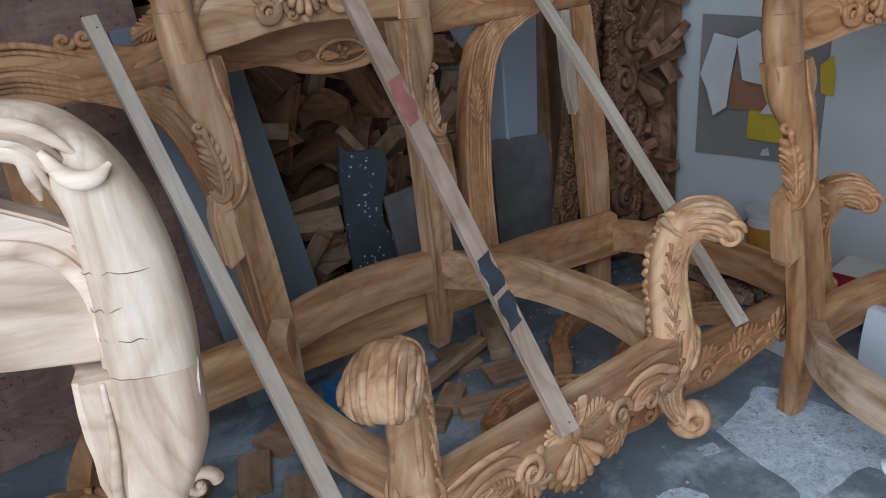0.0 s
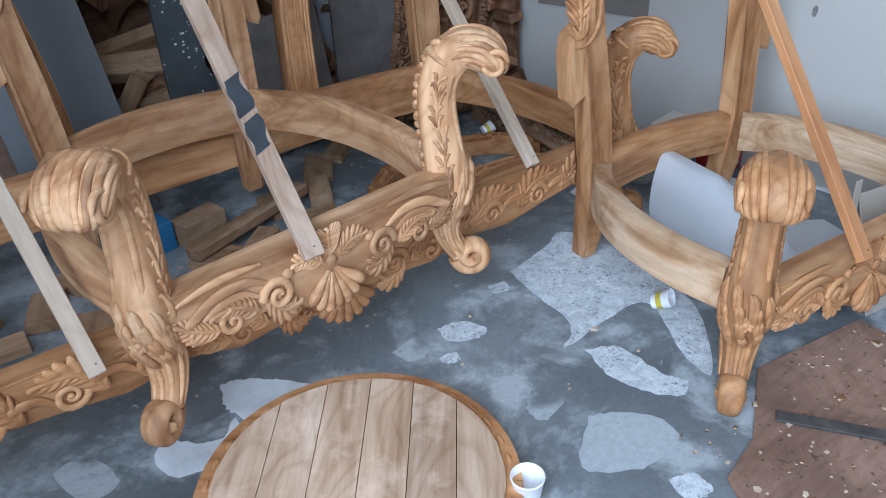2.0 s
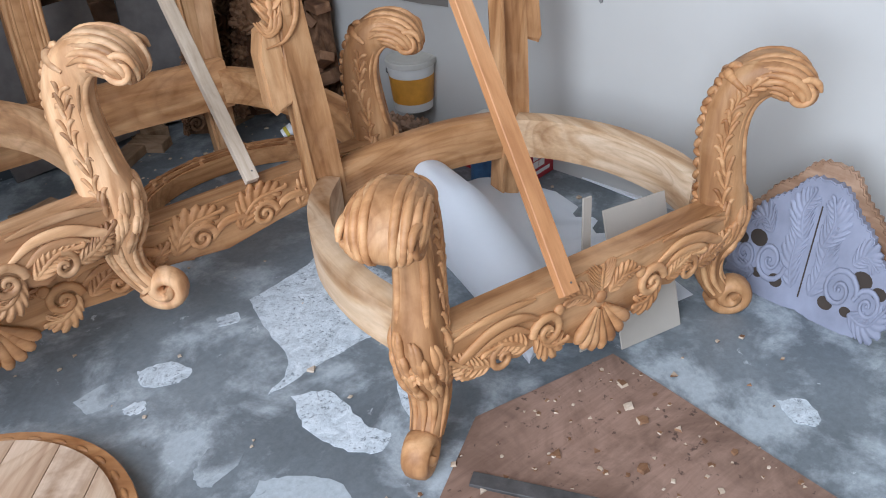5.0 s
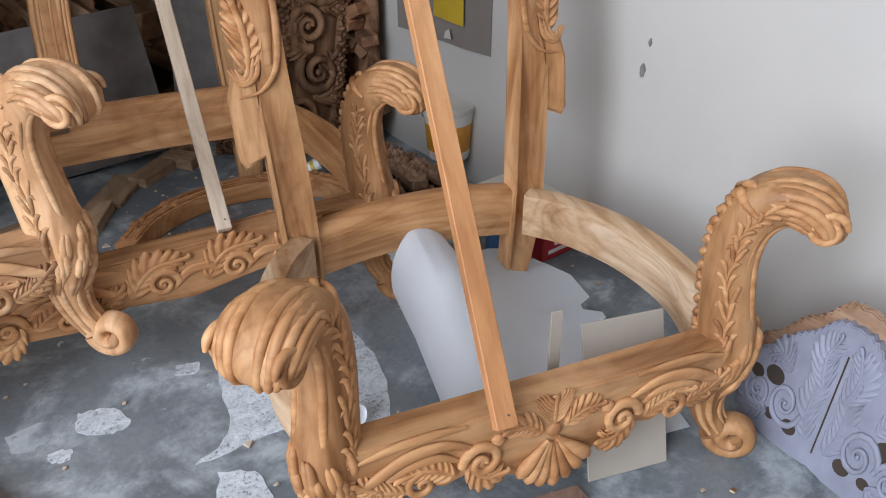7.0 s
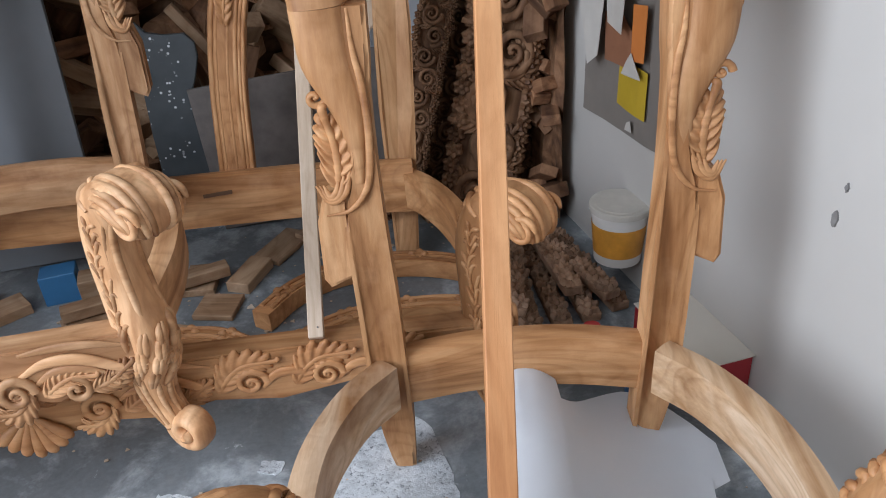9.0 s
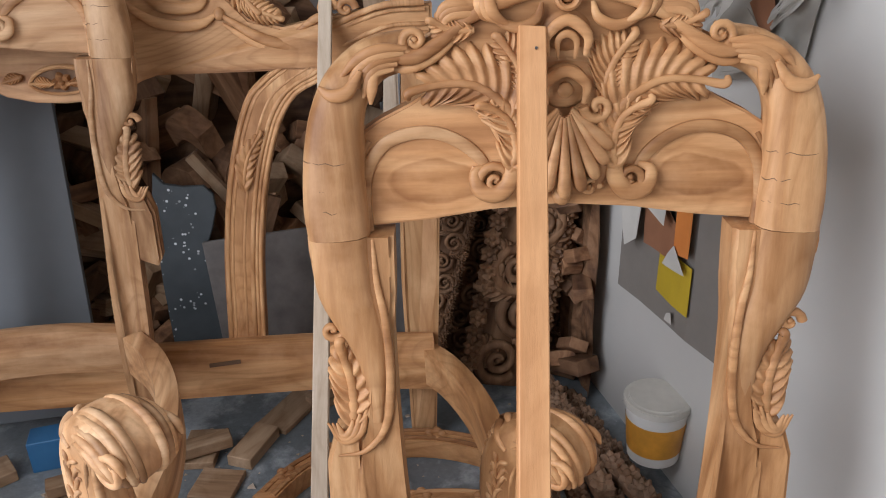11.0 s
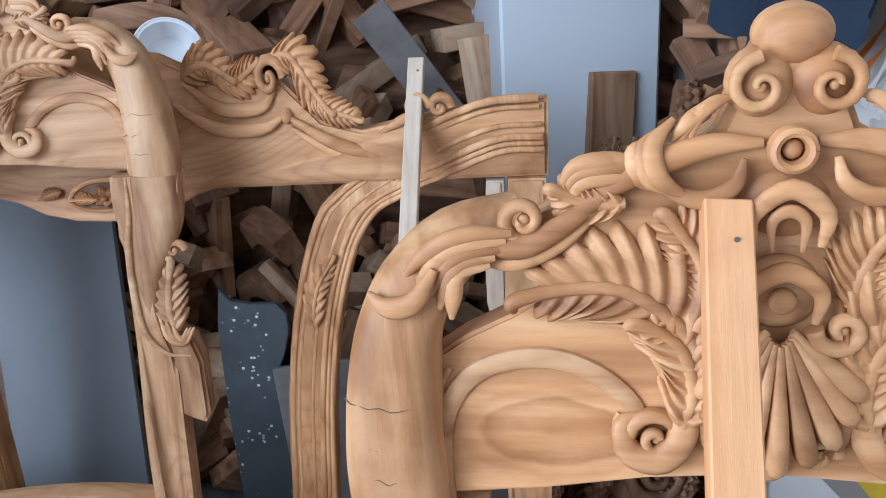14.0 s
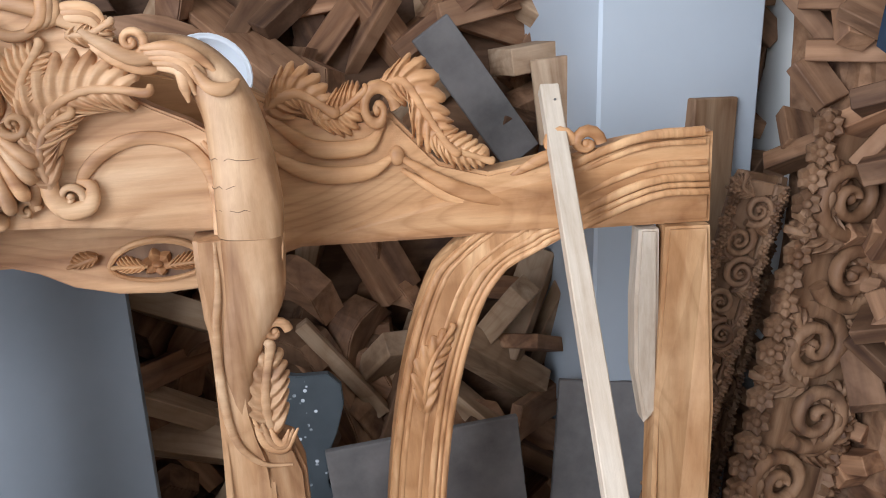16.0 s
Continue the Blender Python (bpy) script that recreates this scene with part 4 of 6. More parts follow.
    reshape(backs, [(0, 0.080), (0.25, 0.085), (0.31, 0.100), (1.0, 0.190), (1.2, 0.216)],
            [(0, 0), (0.20, 0.20), (0.28, 0.30), (0.82, 0.872), (0.892, 0.922), (1.006, 1.052), (1.07, 1.145), (1.12, 1.20)], (0.50, 0.34))
    return so


def slab_mesh(outline, y0, y1, bevel):
    bm = bmesh.new()
    slab(bm, outline, y0, y1, bevel)
    return bm


sofa()


# ---- bracing battens ----
def batten(foot, head, w, d, mat, label, smears=()):
    """A batten from foot to head (plan coordinates), its face towards the front."""
    a, b = plan(*foot).translation, plan(*head).translation
    ax = (b - a).normalized()
    front = plan(0, 0).to_3x3() @ Vector((1, 0, 0))
    x = (front - ax * front.dot(ax)).normalized()
    y = ax.cross(x)
    m = Matrix((x, y, ax)).transposed().to_4x4()
    m.translation = a
    bt = thing("batten", m, label, "batten", "bracing battens")
    bm = bmesh.new()
    box(bm, -w / 2, w / 2, -d / 2, d / 2, 0, (b - a).length, 0.0015)
    sh = part("shaft", bm, mat, bt)
    for z in (0.018, (b - a).length - 0.03):
        bm = bmesh.new()
        bmesh.ops.create_cone(bm, cap_ends=True, segments=8, radius1=0.0018, radius2=0.0018, depth=0.003, matrix=Matrix.Translation((0.004, -d / 2, z)) @ Matrix.Rotation(radians(90), 4, "X"))
        part("nail", bm, nail_steel, bt, "small steel nail head")
    for k, (z0, z1, sm) in enumerate(smears):
        bm = bmesh.new()
        zs = np.linspace(z0, z1, 12)
        rim = [(-w * 0.47 + w * 0.05 * math.sin(150 * z + k), z) for z in zs] + [(w * 0.40 - w * 0.12 * math.sin(97 * z + 2 * k), z + 0.012) for z in reversed(zs)]
        slab(bm, rim, -d / 2 - 0.0006, -d / 2 + 0.0004, 0)
        part("paint_smear", bm, sm, sh, "smeared paint")
    return bt


nail_steel = plain("nail_steel", (0.18, 0.17, 0.16), 0.45, 0.1, 8, 0.05, 0.8)
tar_smear = plain("dark_paint_smear", (0.030, 0.034, 0.040), 0.5, 0.3, 20)
rust_smear = plain("red_paint_smear", (0.30, 0.10, 0.075), 0.6, 0.25, 20)
batten((1.814, 0.372, 0.262), (1.924, 1.045, 1.113), 0.033, 0.018, red_batten, "orange-brown wooden batten nailed from seat rail to back of an armchair")
batten((0.955, 0.915, 0.367), (0.93, 1.66, 1.28), 0.038, 0.018, batten_wood, "greyish wooden batten with dark smears bracing the lifted armchair", ((0.20, 0.26, tar_smear), (0.27, 0.34, tar_smear), (0.62, 0.72, rust_smear)))
batten((1.600, 1.055, 0.278), (1.645, 1.925, 1.116), 0.028, 0.022, pale, "pale wooden batten bracing the sofa's back")
batten((0.576, 1.005, 0.25), (0.495, 1.73, 1.09), 0.030, 0.022, pale, "pale wooden batten bracing the sofa's back")


# ---- floor things ----
def table_top(m):
    th = thing("table_top", m, "round planked wooden table top with carved rim lying on the floor", "table top")
    R, n = 0.255, 6
    for k in range(n):
        x0, x1 = -R + 2 * R * k / n + 0.0008, -R + 2 * R * (k + 1) / n - 0.0008
        bm = bmesh.new()
        top = [(x, math.sqrt(max(R * R - x * x, 0))) for x in np.linspace(x0, x1, 8)]
        pts = top + [(x, -y) for x, y in reversed(top)]
        f = bm.faces.new([bm.verts.new((x, y, 0.052)) for x, y in pts])
        ex = bmesh.ops.extrude_face_region(bm, geom=[f], use_keep_orig=True)
        for v in ex["geom"]:
            if isinstance(v, bmesh.types.BMVert):
                v.co.z = 0.012
        bmesh.ops.recalc_face_normals(bm, faces=bm.faces)
        part("plank", bm, disc_wood, th)
    bm = bmesh.new()
    pts = [((R + 0.006) * math.cos(a), (R + 0.006) * math.sin(a), 0.03) for a in np.linspace(0, 2 * math.pi, 60)]
    sweep(bm, pts, [(0.012, 0.024)] * 60, (0, 0, 1), RECT)
    for k in range(34):
        a = 2 * math.pi * k / 34
        c = Vector(((R + 0.012) * math.cos(a), (R + 0.012) * math.sin(a), 0.04))
        bmesh.ops.create_uvsphere(bm, u_segments=8, v_segments=5, radius=0.008, matrix=Matrix.Translation(c) @ Matrix.Rotation(a, 4, "Z") @ Matrix.Diagonal((0.8, 2.0, 0.8, 1)))
    shade(part("carved_rim", bm, carved, th))
    return th


table_top(plan(0.873, 0.702, 0, -38))


def flat_sheet(bm, pts, z0, z1):
    f = bm.faces.new([bm.verts.new((x, y, z1)) for x, y in pts])
    ex = bmesh.ops.extrude_face_region(bm, geom=[f], use_keep_orig=True)
    for v in ex["geom"]:
        if isinstance(v, bmesh.types.BMVert):
            v.co.z = z0
    bmesh.ops.recalc_face_normals(bm, faces=bm.faces)


def ragged(pts, amount, seed, n=5):
    """A closed outline through a few points, with a torn edge."""
    rng = random.Random(seed)
    loop = curve([*pts, pts[0]], n)[:-1]
    return [(float(x) + rng.uniform(-amount, amount), float(y) + rng.uniform(-amount, amount)) for x, y in loop]


# ---- on the floor: chipped patches, plywood, cups ----
def broken_cement():
    m, t, b = material("broken_cement")
    v = coords(t, jitter=False)
    n1, n2 = noise_tex(t, v, 30, 6, 0.72, 0.8), noise_tex(t, v, 120, 4, 0.75, 0.5)
    col = ramp(t, n1, [(0.30, (0.36, 0.385, 0.405)), (0.5, (0.56, 0.60, 0.625)), (0.72, (0.74, 0.77, 0.79))])
    pits = ramp(t, n2, [(0.36, (0.22, 0.23, 0.24)), (0.47, (1, 1, 1))])
    gate = ramp(t, noise_tex(t, v, 14, 4, 0.6), [(0.38, (0.15, 0.15, 0.15)), (0.58, (1, 1, 1))])
    col = mix(t, gate, col, mix(t, 0.9, col, pits, "MULTIPLY"))
    t.links.new(col, b.inputs["Base Color"])
    b.inputs["Roughness"].default_value = 0.9
    bump(t, b, n2, 0.6, 0.004)
    return m


patch_mat = broken_cement()
PATCHES = [
    [(1.538, 1.065), (1.685, 1.093), (1.774, 1.116), (1.816, 0.971), (1.820, 0.838), (1.756, 0.667), (1.608, 0.517), (1.614, 0.599), (1.689, 0.729), (1.677, 0.779), (1.547, 0.778), (1.436, 0.769), (1.504, 0.818), (1.522, 0.962)],
    [(1.465, 0.733), (1.526, 0.697), (1.531, 0.586), (1.551, 0.536), (1.508, 0.514), (1.462, 0.575), (1.444, 0.653)],
    [(1.262, 0.999), (1.318, 0.988), (1.351, 0.932), (1.306, 0.916), (1.258, 0.948)],
    [(1.456, 1.053), (1.498, 1.042), (1.486, 1.011), (1.451, 1.023)],
    [(1.206, 0.917), (1.242, 0.912), (1.237, 0.886), (1.206, 0.892)],
    [(1.320, 0.390), (1.368, 0.373), (1.359, 0.330), (1.309, 0.340)],
    [(2.115, 0.150), (2.154, 0.120), (2.123, 0.073), (2.093, 0.102)],
]
for k, pts in enumerate(PATCHES):
    bm = bmesh.new()
    flat_sheet(bm, ragged(pts, 0.003, k, 6), -0.002, 0.0012)
    solo("floor_patch", bm, patch_mat, plan(0, 0), "pale patch of chipped rough cement in the floor", "floor", kind="structure")

SCUFFS = [
    [(1.327, 0.591), (1.381, 0.560), (1.425, 0.502), (1.412, 0.443), (1.304, 0.439), (1.226, 0.510)],
    [(1.290, 0.718), (1.330, 0.664), (1.257, 0.634), (1.246, 0.677)],
    [(0.455, 1.116), (0.519, 1.124), (0.548, 1.019), (0.484, 1.007)],
    [(1.141, 0.996), (1.202, 1.005), (1.212, 0.953), (1.152, 0.944)],
]
for k, pts in enumerate(SCUFFS):
    bm = bmesh.new()
    flat_sheet(bm, ragged(pts, 0.003, 40 + k, 6), -0.002, 0.0007)
    solo("floor_stain", bm, scuffed_floor, plan(0, 0), "pale cement stain on the grey floor", "floor", kind="structure")
lime_wash = plain("lime_wash", (0.62, 0.65, 0.67), 0.85, 0.16, 14.0, 0.4)
WASHES = [
    [(0.801, 1.140), (0.836, 1.134), (0.882, 1.101), (0.922, 1.058), (0.957, 1.002), (0.883, 1.005), (0.815, 1.000), (0.790, 1.045), (0.783, 1.086)],
    [(0.662, 1.069), (0.683, 1.031), (0.734, 0.995), (0.784, 1.029), (0.770, 0.960), (0.709, 0.940), (0.634, 0.960), (0.620, 1.036)],
]
for k, pts in enumerate(WASHES):
    bm = bmesh.new()
    flat_sheet(bm, ragged(pts, 0.004, 60 + k, 6), -0.002, 0.0010)
    solo("floor_stain", bm, lime_wash, plan(0, 0), "spilled white lime wash dried on the grey floor", "floor", kind="structure")

bm = bmesh.new()
flat_sheet(bm, [(1.991, 0.420), (2.002, -0.534), (1.388, -0.689), (1.249, 0.065), (1.398, 0.328), (1.513, 0.356), (1.686, 0.465)], 0.001, 0.006)
solo("plywood_sheet", bm, brown_ply, plan(0, 0), "dusty brown plywood sheet lying flat on the cement", "plywood")
bm = bmesh.new()
box(bm, 0, 0.46, -0.014, 0.014, 0, 0.007, 0.001)
solo("metal_strip", bm, plain("dull_steel", (0.075, 0.068, 0.064), 0.7, 0.45, 30, 0.4, 0.25), plan(1.591, 0.361, 0.0065, -55.5), "dull dark metal strip lying on the plywood sheet", "metal strip")


def chips():
    """Loose chips and sawdust crumbs, past counting."""
    rng = random.Random(11)
    verts, faces = [], []
    for k in range(620):
        if k < 370:
            u, v, z = rng.uniform(1.4, 2.0), rng.uniform(-0.5, 0.42), 0.0065
        elif k < 530:
            u, v, z = rng.uniform(0.9, 2.2), rng.uniform(1.35, 2.0), 0.0005
        else:
            u, v, z = rng.uniform(0.5, 2.4), rng.uniform(0.1, 1.3), 0.003
        r = rng.uniform(0.002, 0.006) if k % 9 else rng.uniform(0.007, 0.013)
        n, a0, i = rng.choice((3, 4, 5)), rng.uniform(0, 6), len(verts)
        for top in (0, 1):
            for j in range(n):
                a = a0 + 2 * math.pi * j / n
                verts.append((u + r * math.cos(a) * (1 - 0.2 * top), v + r * rng.uniform(0.5, 1) * math.sin(a), z + top * r * 0.45))
        faces.append([i + n + j for j in range(n)])
        faces += [[i + j, i + (j + 1) % n, i + n + (j + 1) % n, i + n + j] for j in range(n)]
    me = bpy.data.meshes.new("wood_chips")
    me.from_pydata(verts, [], faces)
    me.materials.append(pale)
    me.materials.append(scrap)
    for k, p in enumerate(me.polygons):
        p.material_index = int(p.center.x * 7919 // 1) % 2 if p.center.y < 0.45 else 0
    ob = new("wood_chips", me)
    ob.matrix_world = plan(0, 0)
    tagged(ob, "pale wood chips and crumbs scattered over floor and plywood", "wood chips", kind="stuff")


chips()


def paper_cup(m, print_mat, label, squashed=0.0):
    cp = thing("paper_cup", m, label, "cup", "paper cups")
    bm = bmesh.new()
    n = 24
    prof = [(0.0, 0.002), (0.021, 0.002), (0.022, 0.0), (0.029, 0.056), (0.0305, 0.058), (0.029, 0.060), (0.0275, 0.057), (0.0205, 0.004), (0.0, 0.004)]
    rows = []
    for r, z in prof:
        rows.append([bm.verts.new((r * math.cos(2 * math.pi * k / n) * (1 + squashed), r * math.sin(2 * math.pi * k / n) * (1 - squashed), z)) for k in range(n)])
    for a, b in zip(rows, rows[1:]):
        for k in range(n):
            bm.faces.new((a[k], a[(k + 1) % n], b[(k + 1) % n], b[k]))
    bmesh.ops.remove_doubles(bm, verts=bm.verts, dist=1e-5)
    shade(part("cup", bm, white_paper, cp))
    if print_mat:
        bm = bmesh.new()
        for z0, z1, f in ((0.016, 0.034, 0.9),):
            a = [bm.verts.new(((0.0225 + 0.125 * z0 + 0.0004) * math.cos(t) * (1 + squashed), (0.0225 + 0.125 * z0 + 0.0004) * math.sin(t) * (1 - squashed), z0)) for t in np.linspace(0, 6.0, 24)]
            b = [bm.verts.new(((0.0225 + 0.125 * z1 + 0.0004) * math.cos(t) * (1 + squashed), (0.0225 + 0.125 * z1 + 0.0004) * math.sin(t) * (1 - squashed), z1)) for t in np.linspace(0, 6.0, 24)]
            for k in range(23):
                bm.faces.new((a[k], a[k + 1], b[k + 1], b[k]))
        part("printed_band", bm, print_mat, cp, "yellow printed band")
    return cp


white_paper = plain("white_paper", (0.88, 0.89, 0.91), 0.6, 0.03, 3.0, 0.05)
yellow_print = plain("yellow_print", (0.62, 0.50, 0.06), 0.6, 0.1)
paper_cup(plan(1.691, 0.753, 0.0022, 30, 62, 0) @ pose(0, 0.006, 0.012) @ Matrix.Diagonal((0.8, 0.8, 0.75, 1)), yellow_print, "crumpled white paper cup with a yellow band, on the floor", 0.15)
paper_cup(plan(1.955, 1.675, 0.055, 75, 70, 0) @ Matrix.Diagonal((0.7, 0.7, 0.6, 1)), yellow_print, "crumpled paper cup with a yellow band, among the loose carvings", 0.2)
paper_cup(plan(1.099, 0.518, 0.0), None, "plain white paper cup standing beside the table top")

# ---- under the near armchair: paper, cardboard, box, bottle ----
CHAIR_FOOT = plan(1.910, 0.408, 0, -5.5)      # frame of the armchair by the wall; the papers lie under it


def paper_sheet():
    """A stiff white pattern sheet, bent up to a ridge along one edge, its far end cut round with a stepped side."""
    bm = bmesh.new()
    sec = curve([(-0.012, 0.004), (-0.055, 0.045), (-0.082, 0.110), (-0.078, 0.180), (-0.042, 0.226), (0.000, 0.228), (0.036, 0.203), (0.062, 0.168), (0.090, 0.138), (0.150, 0.098), (0.240, 0.062), (0.340, 0.038)], 3)
    n, ny = len(sec), 26
    rows = []
    for j in range(ny + 1):
        s = j / ny
        row = []
        for i, (x, z) in enumerate(sec):
            x, z = float(x), float(z)
            f = i / (n - 1)
            far = 0.535 + 0.50 * (x + 0.06) if x < 0.045 else 0.545 + 0.10 * math.sin(3.0 * (x - 0.08) / 0.27) - 0.30 * max(0.0, x - 0.2)
            near = 0.050 + 0.10 * max(0.0, 0.6 - 3.0 * f)
            y = near + (far - near) * s
            low = 0.34 + 0.66 * min(1.0, max(0.0, (y - 0.03) / 0.36))          # it flattens to pass under the front rail
            edge = 0.0
            if f > 0.8 and 0.30 < y < 0.47:                      # the stepped cuts of the side
                edge = -0.035 * (f - 0.8) / 0.2 * (1 if (y * 26) % 2 < 1 else 0)
            row.append(bm.verts.new((x + edge + 0.05 * (y - 0.3), y, 0.003 + z * low)))
        rows.append(row)
    for a, b in zip(rows, rows[1:]):
        for i in range(n - 1):
            bm.faces.new((a[i], a[i + 1], b[i + 1], b[i]))
    bmesh.ops.solidify(bm, geom=list(bm.faces), thickness=0.0014)
    return solo("paper_sheet", bm, white_paper, CHAIR_FOOT, "large stiff white pattern sheet, bent to a ridge, under the armchair", "paper", smooth=True)


paper_sheet()
card_mat = plain("cardboard", (0.42, 0.37, 0.31), 0.8, 0.08, 5, 0.1)


def leaning(name, w, length, foot, head, mat, label, category, thick=0.004):
    """A flat piece that leans: foot and head are the middles of its lower and upper edge."""
    a, b = CHAIR_FOOT @ Vector(foot), CHAIR_FOOT @ Vector(head)
    z = (b - a).normalized()
    x = (CHAIR_FOOT.to_3x3() @ Vector((1, 0, 0)))
    x = (x - z * x.dot(z)).normalized()
    m = Matrix((x, z.cross(x), z)).transposed().to_4x4()
    m.translation = a
    bm = bmesh.new()
    box(bm, -w / 2, w / 2, -thick / 2, thick / 2, 0, length, 0.001)
    return solo(name, bm, mat, m, label, category)


leaning("cardboard_piece", 0.155, 0.277, (0.176, 0.015, 0.003), (0.194, 0.111, 0.262), card_mat, "grey-brown cardboard offcut leaning under the armchair's front rail", "cardboard")
leaning("cardboard_strip", 0.020, 0.33, (0.043, 0.062, 0.002), (0.053, 0.085, 0.330), card_mat, "narrow grey-brown cardboard strip standing behind the front rail", "cardboard")
for m_, pts_ in ((plan(1.99, 1.20, 0.0015, 0), [(-0.06, -0.05), (0.03, -0.06), (0.05, 0.03), (0.01, 0.08), (-0.05, 0.06)]),):
    bm = bmesh.new()
    flat_sheet(bm, pts_, 0, 0.0015)
    solo("paper_scrap", bm, white_paper, m_, "torn scrap of greyish white paper on the floor", "paper")
bm = bmesh.new()
box(bm, -0.055, 0.055, -0.20, 0.20, 0, 0.006, 0.001)
solo("white_board", bm, white_paper, plan(2.515, 0.95, 0.001, 5), "long narrow white board lying along the wall's foot", "board")


def carton(m):
    bx = thing("carton", m, "red cardboard carton with cream open lid and white print", "box")
    red = plain("red_card", (0.38, 0.022, 0.03), 0.5, 0.1)
    bm = bmesh.new()
    box(bm, 0, 0.13, 0, 0.24, 0.0, 0.115, 0.002)
    body = part("body", bm, red, bx)
    bm = bmesh.new()
    box(bm, -0.002, 0.132, -0.004, 0.244, 0.1155, 0.119, 0.001)
    part("lid", bm, plain("cream_card", (0.62, 0.58, 0.50), 0.8, 0.05), bx, "cream cardboard lid")
    wp = plain("white_print", (0.75, 0.72, 0.70), 0.6, 0.03)
    for k in range(2):
        for j in range(2):
            bm = bmesh.new()
            box(bm, 0.038 + 0.026 * k, 0.060 + 0.026 * k, -0.0015, -0.0002, 0.038 + 0.024 * j, 0.058 + 0.024 * j, 0)
            part("print_mark", bm, wp, body, "white printed square")
    bm = bmesh.new()
    box(bm, 0.02, 0.11, -0.0015, -0.0002, 0.018, 0.028, 0)
    part("print_mark", bm, wp, body, "white printed bar")
    return bx


carton(plan(2.314, 1.02, 0, 9.6))


def bottle(m):
    bt = thing("bottle", m, "squat cloudy plastic bottle standing under the armchair", "bottle")
    bm = bmesh.new()
    n = 20
    prof = [(0.0, 0), (0.034, 0), (0.037, 0.006), (0.037, 0.07), (0.034, 0.085), (0.018, 0.10), (0.016, 0.115), (0.0, 0.115)]
    rows = [[bm.verts.new((r * math.cos(2 * math.pi * k / n), r * math.sin(2 * math.pi * k / n), z)) for k in range(n)] for r, z in prof]
    for a, b in zip(rows, rows[1:]):
        for k in range(n):
            bm.faces.new((a[k], a[(k + 1) % n], b[(k + 1) % n], b[k]))
    bmesh.ops.remove_doubles(bm, verts=bm.verts, dist=1e-5)
    shade(part("body", bm, plain("cloudy_plastic", (0.36, 0.36, 0.33), 0.35, 0.15), bt))
    bm = bmesh.new()
    cyl(bm, 0.018, 0.018, 0.1155, 0.130, 16)
    part("cap", bm, plain("red_plastic", (0.42, 0.03, 0.03), 0.4, 0.05), bt, "red screw cap")
    bm = bmesh.new()
    for k in range(5):
        pts = [(0.038 * math.cos(a), 0.038 * math.sin(a), 0.015 + 0.012 * k) for a in np.linspace(0, 2 * math.pi, 21)]
        sweep(bm, pts, [(0.002, 0.002)] * 21, (0, 0, 1), ring(5))
    part("ribs", bm, plain("cloudy_plastic_ribs", (0.36, 0.36, 0.33), 0.35, 0.1), bt)


bottle(plan(2.155, 1.184))
bm = bmesh.new()
cyl(bm, 0.032, 0.030, 0, 0.10, 20)
solo("tin_can", bm, plain("blue_tin", (0.06, 0.14, 0.28), 0.35, 0.4, 12, 0.05, 0.3), plan(2.235, 1.094), "small blue and white tin can beside the red carton", "can")
screw = bmesh.new()
tube(screw, [(0, 0, 0), (0.03, 0.0, 0.002), (0.09, 0.0, 0.004)], [0.004, 0.004, 0.003])
solo("chisel_blade", screw, plain("tool_steel", (0.05, 0.05, 0.055), 0.35, 0.1, 5, 0.05, 0.9), plan(2.08, 1.26, 0.012, 30), "dark steel chisel blade lying near the paper", "chisel")


# ---- by the wall: bucket, carved pieces, medallion ----
def bucket(m):
    bk = thing("bucket", m, "white plastic paint bucket with orange label, dusty lid, on carvings", "bucket")
    n = 32
    bm = bmesh.new()
    cyl(bm, 0.058, 0.070, 0, 0.145, n)
    shade(part("body", bm, plain("white_plastic", (0.66, 0.64, 0.60), 0.45, 0.08), bk))
    bm = bmesh.new()
    cyl(bm, 0.0605, 0.0675, 0.025, 0.105, n, False)
    shade(part("label", bm, plain("orange_label", (0.62, 0.28, 0.035), 0.5, 0.2, 20), bk, "orange printed label"))
    bm = bmesh.new()
    cyl(bm, 0.0745, 0.0745, 0.135, 0.152, n)
    cyl(bm, 0.066, 0.064, 0.1521, 0.1545, n)
    bmesh.ops.bevel(bm, geom=[e for e in bm.edges if e.calc_face_angle(0) > 0.8], offset=0.002, segments=2, affect="EDGES")
    shade(part("lid", bm, plain("dusty_lid", (0.55, 0.52, 0.46), 0.7, 0.12, 14), bk, "dusty cream lid"))
    bm = bmesh.new()
    tube(bm, [(0.074, 0, 0.13), (0.06, -0.04, 0.10), (0, -0.075, 0.085), (-0.06, -0.04, 0.10), (-0.074, 0, 0.13)], [0.0018] * 5)
    part("handle", bm, plain("wire", (0.3, 0.3, 0.3), 0.4, 0.1, 5, 0.05, 0.8), bk, "thin wire handle")
    bm = bmesh.new()
    for k in range(5):
        box(bm, -0.030 + 0.012 * k, -0.021 + 0.012 * k, -0.0672, -0.0660, 0.060, 0.085 - 0.004 * (k % 3), 0)
    part("print_mark", bm, plain("label_print", (0.75, 0.70, 0.55), 0.6, 0.05), bk, "pale printed marks")


bucket(plan(2.318, 1.51, 0.085, 160))


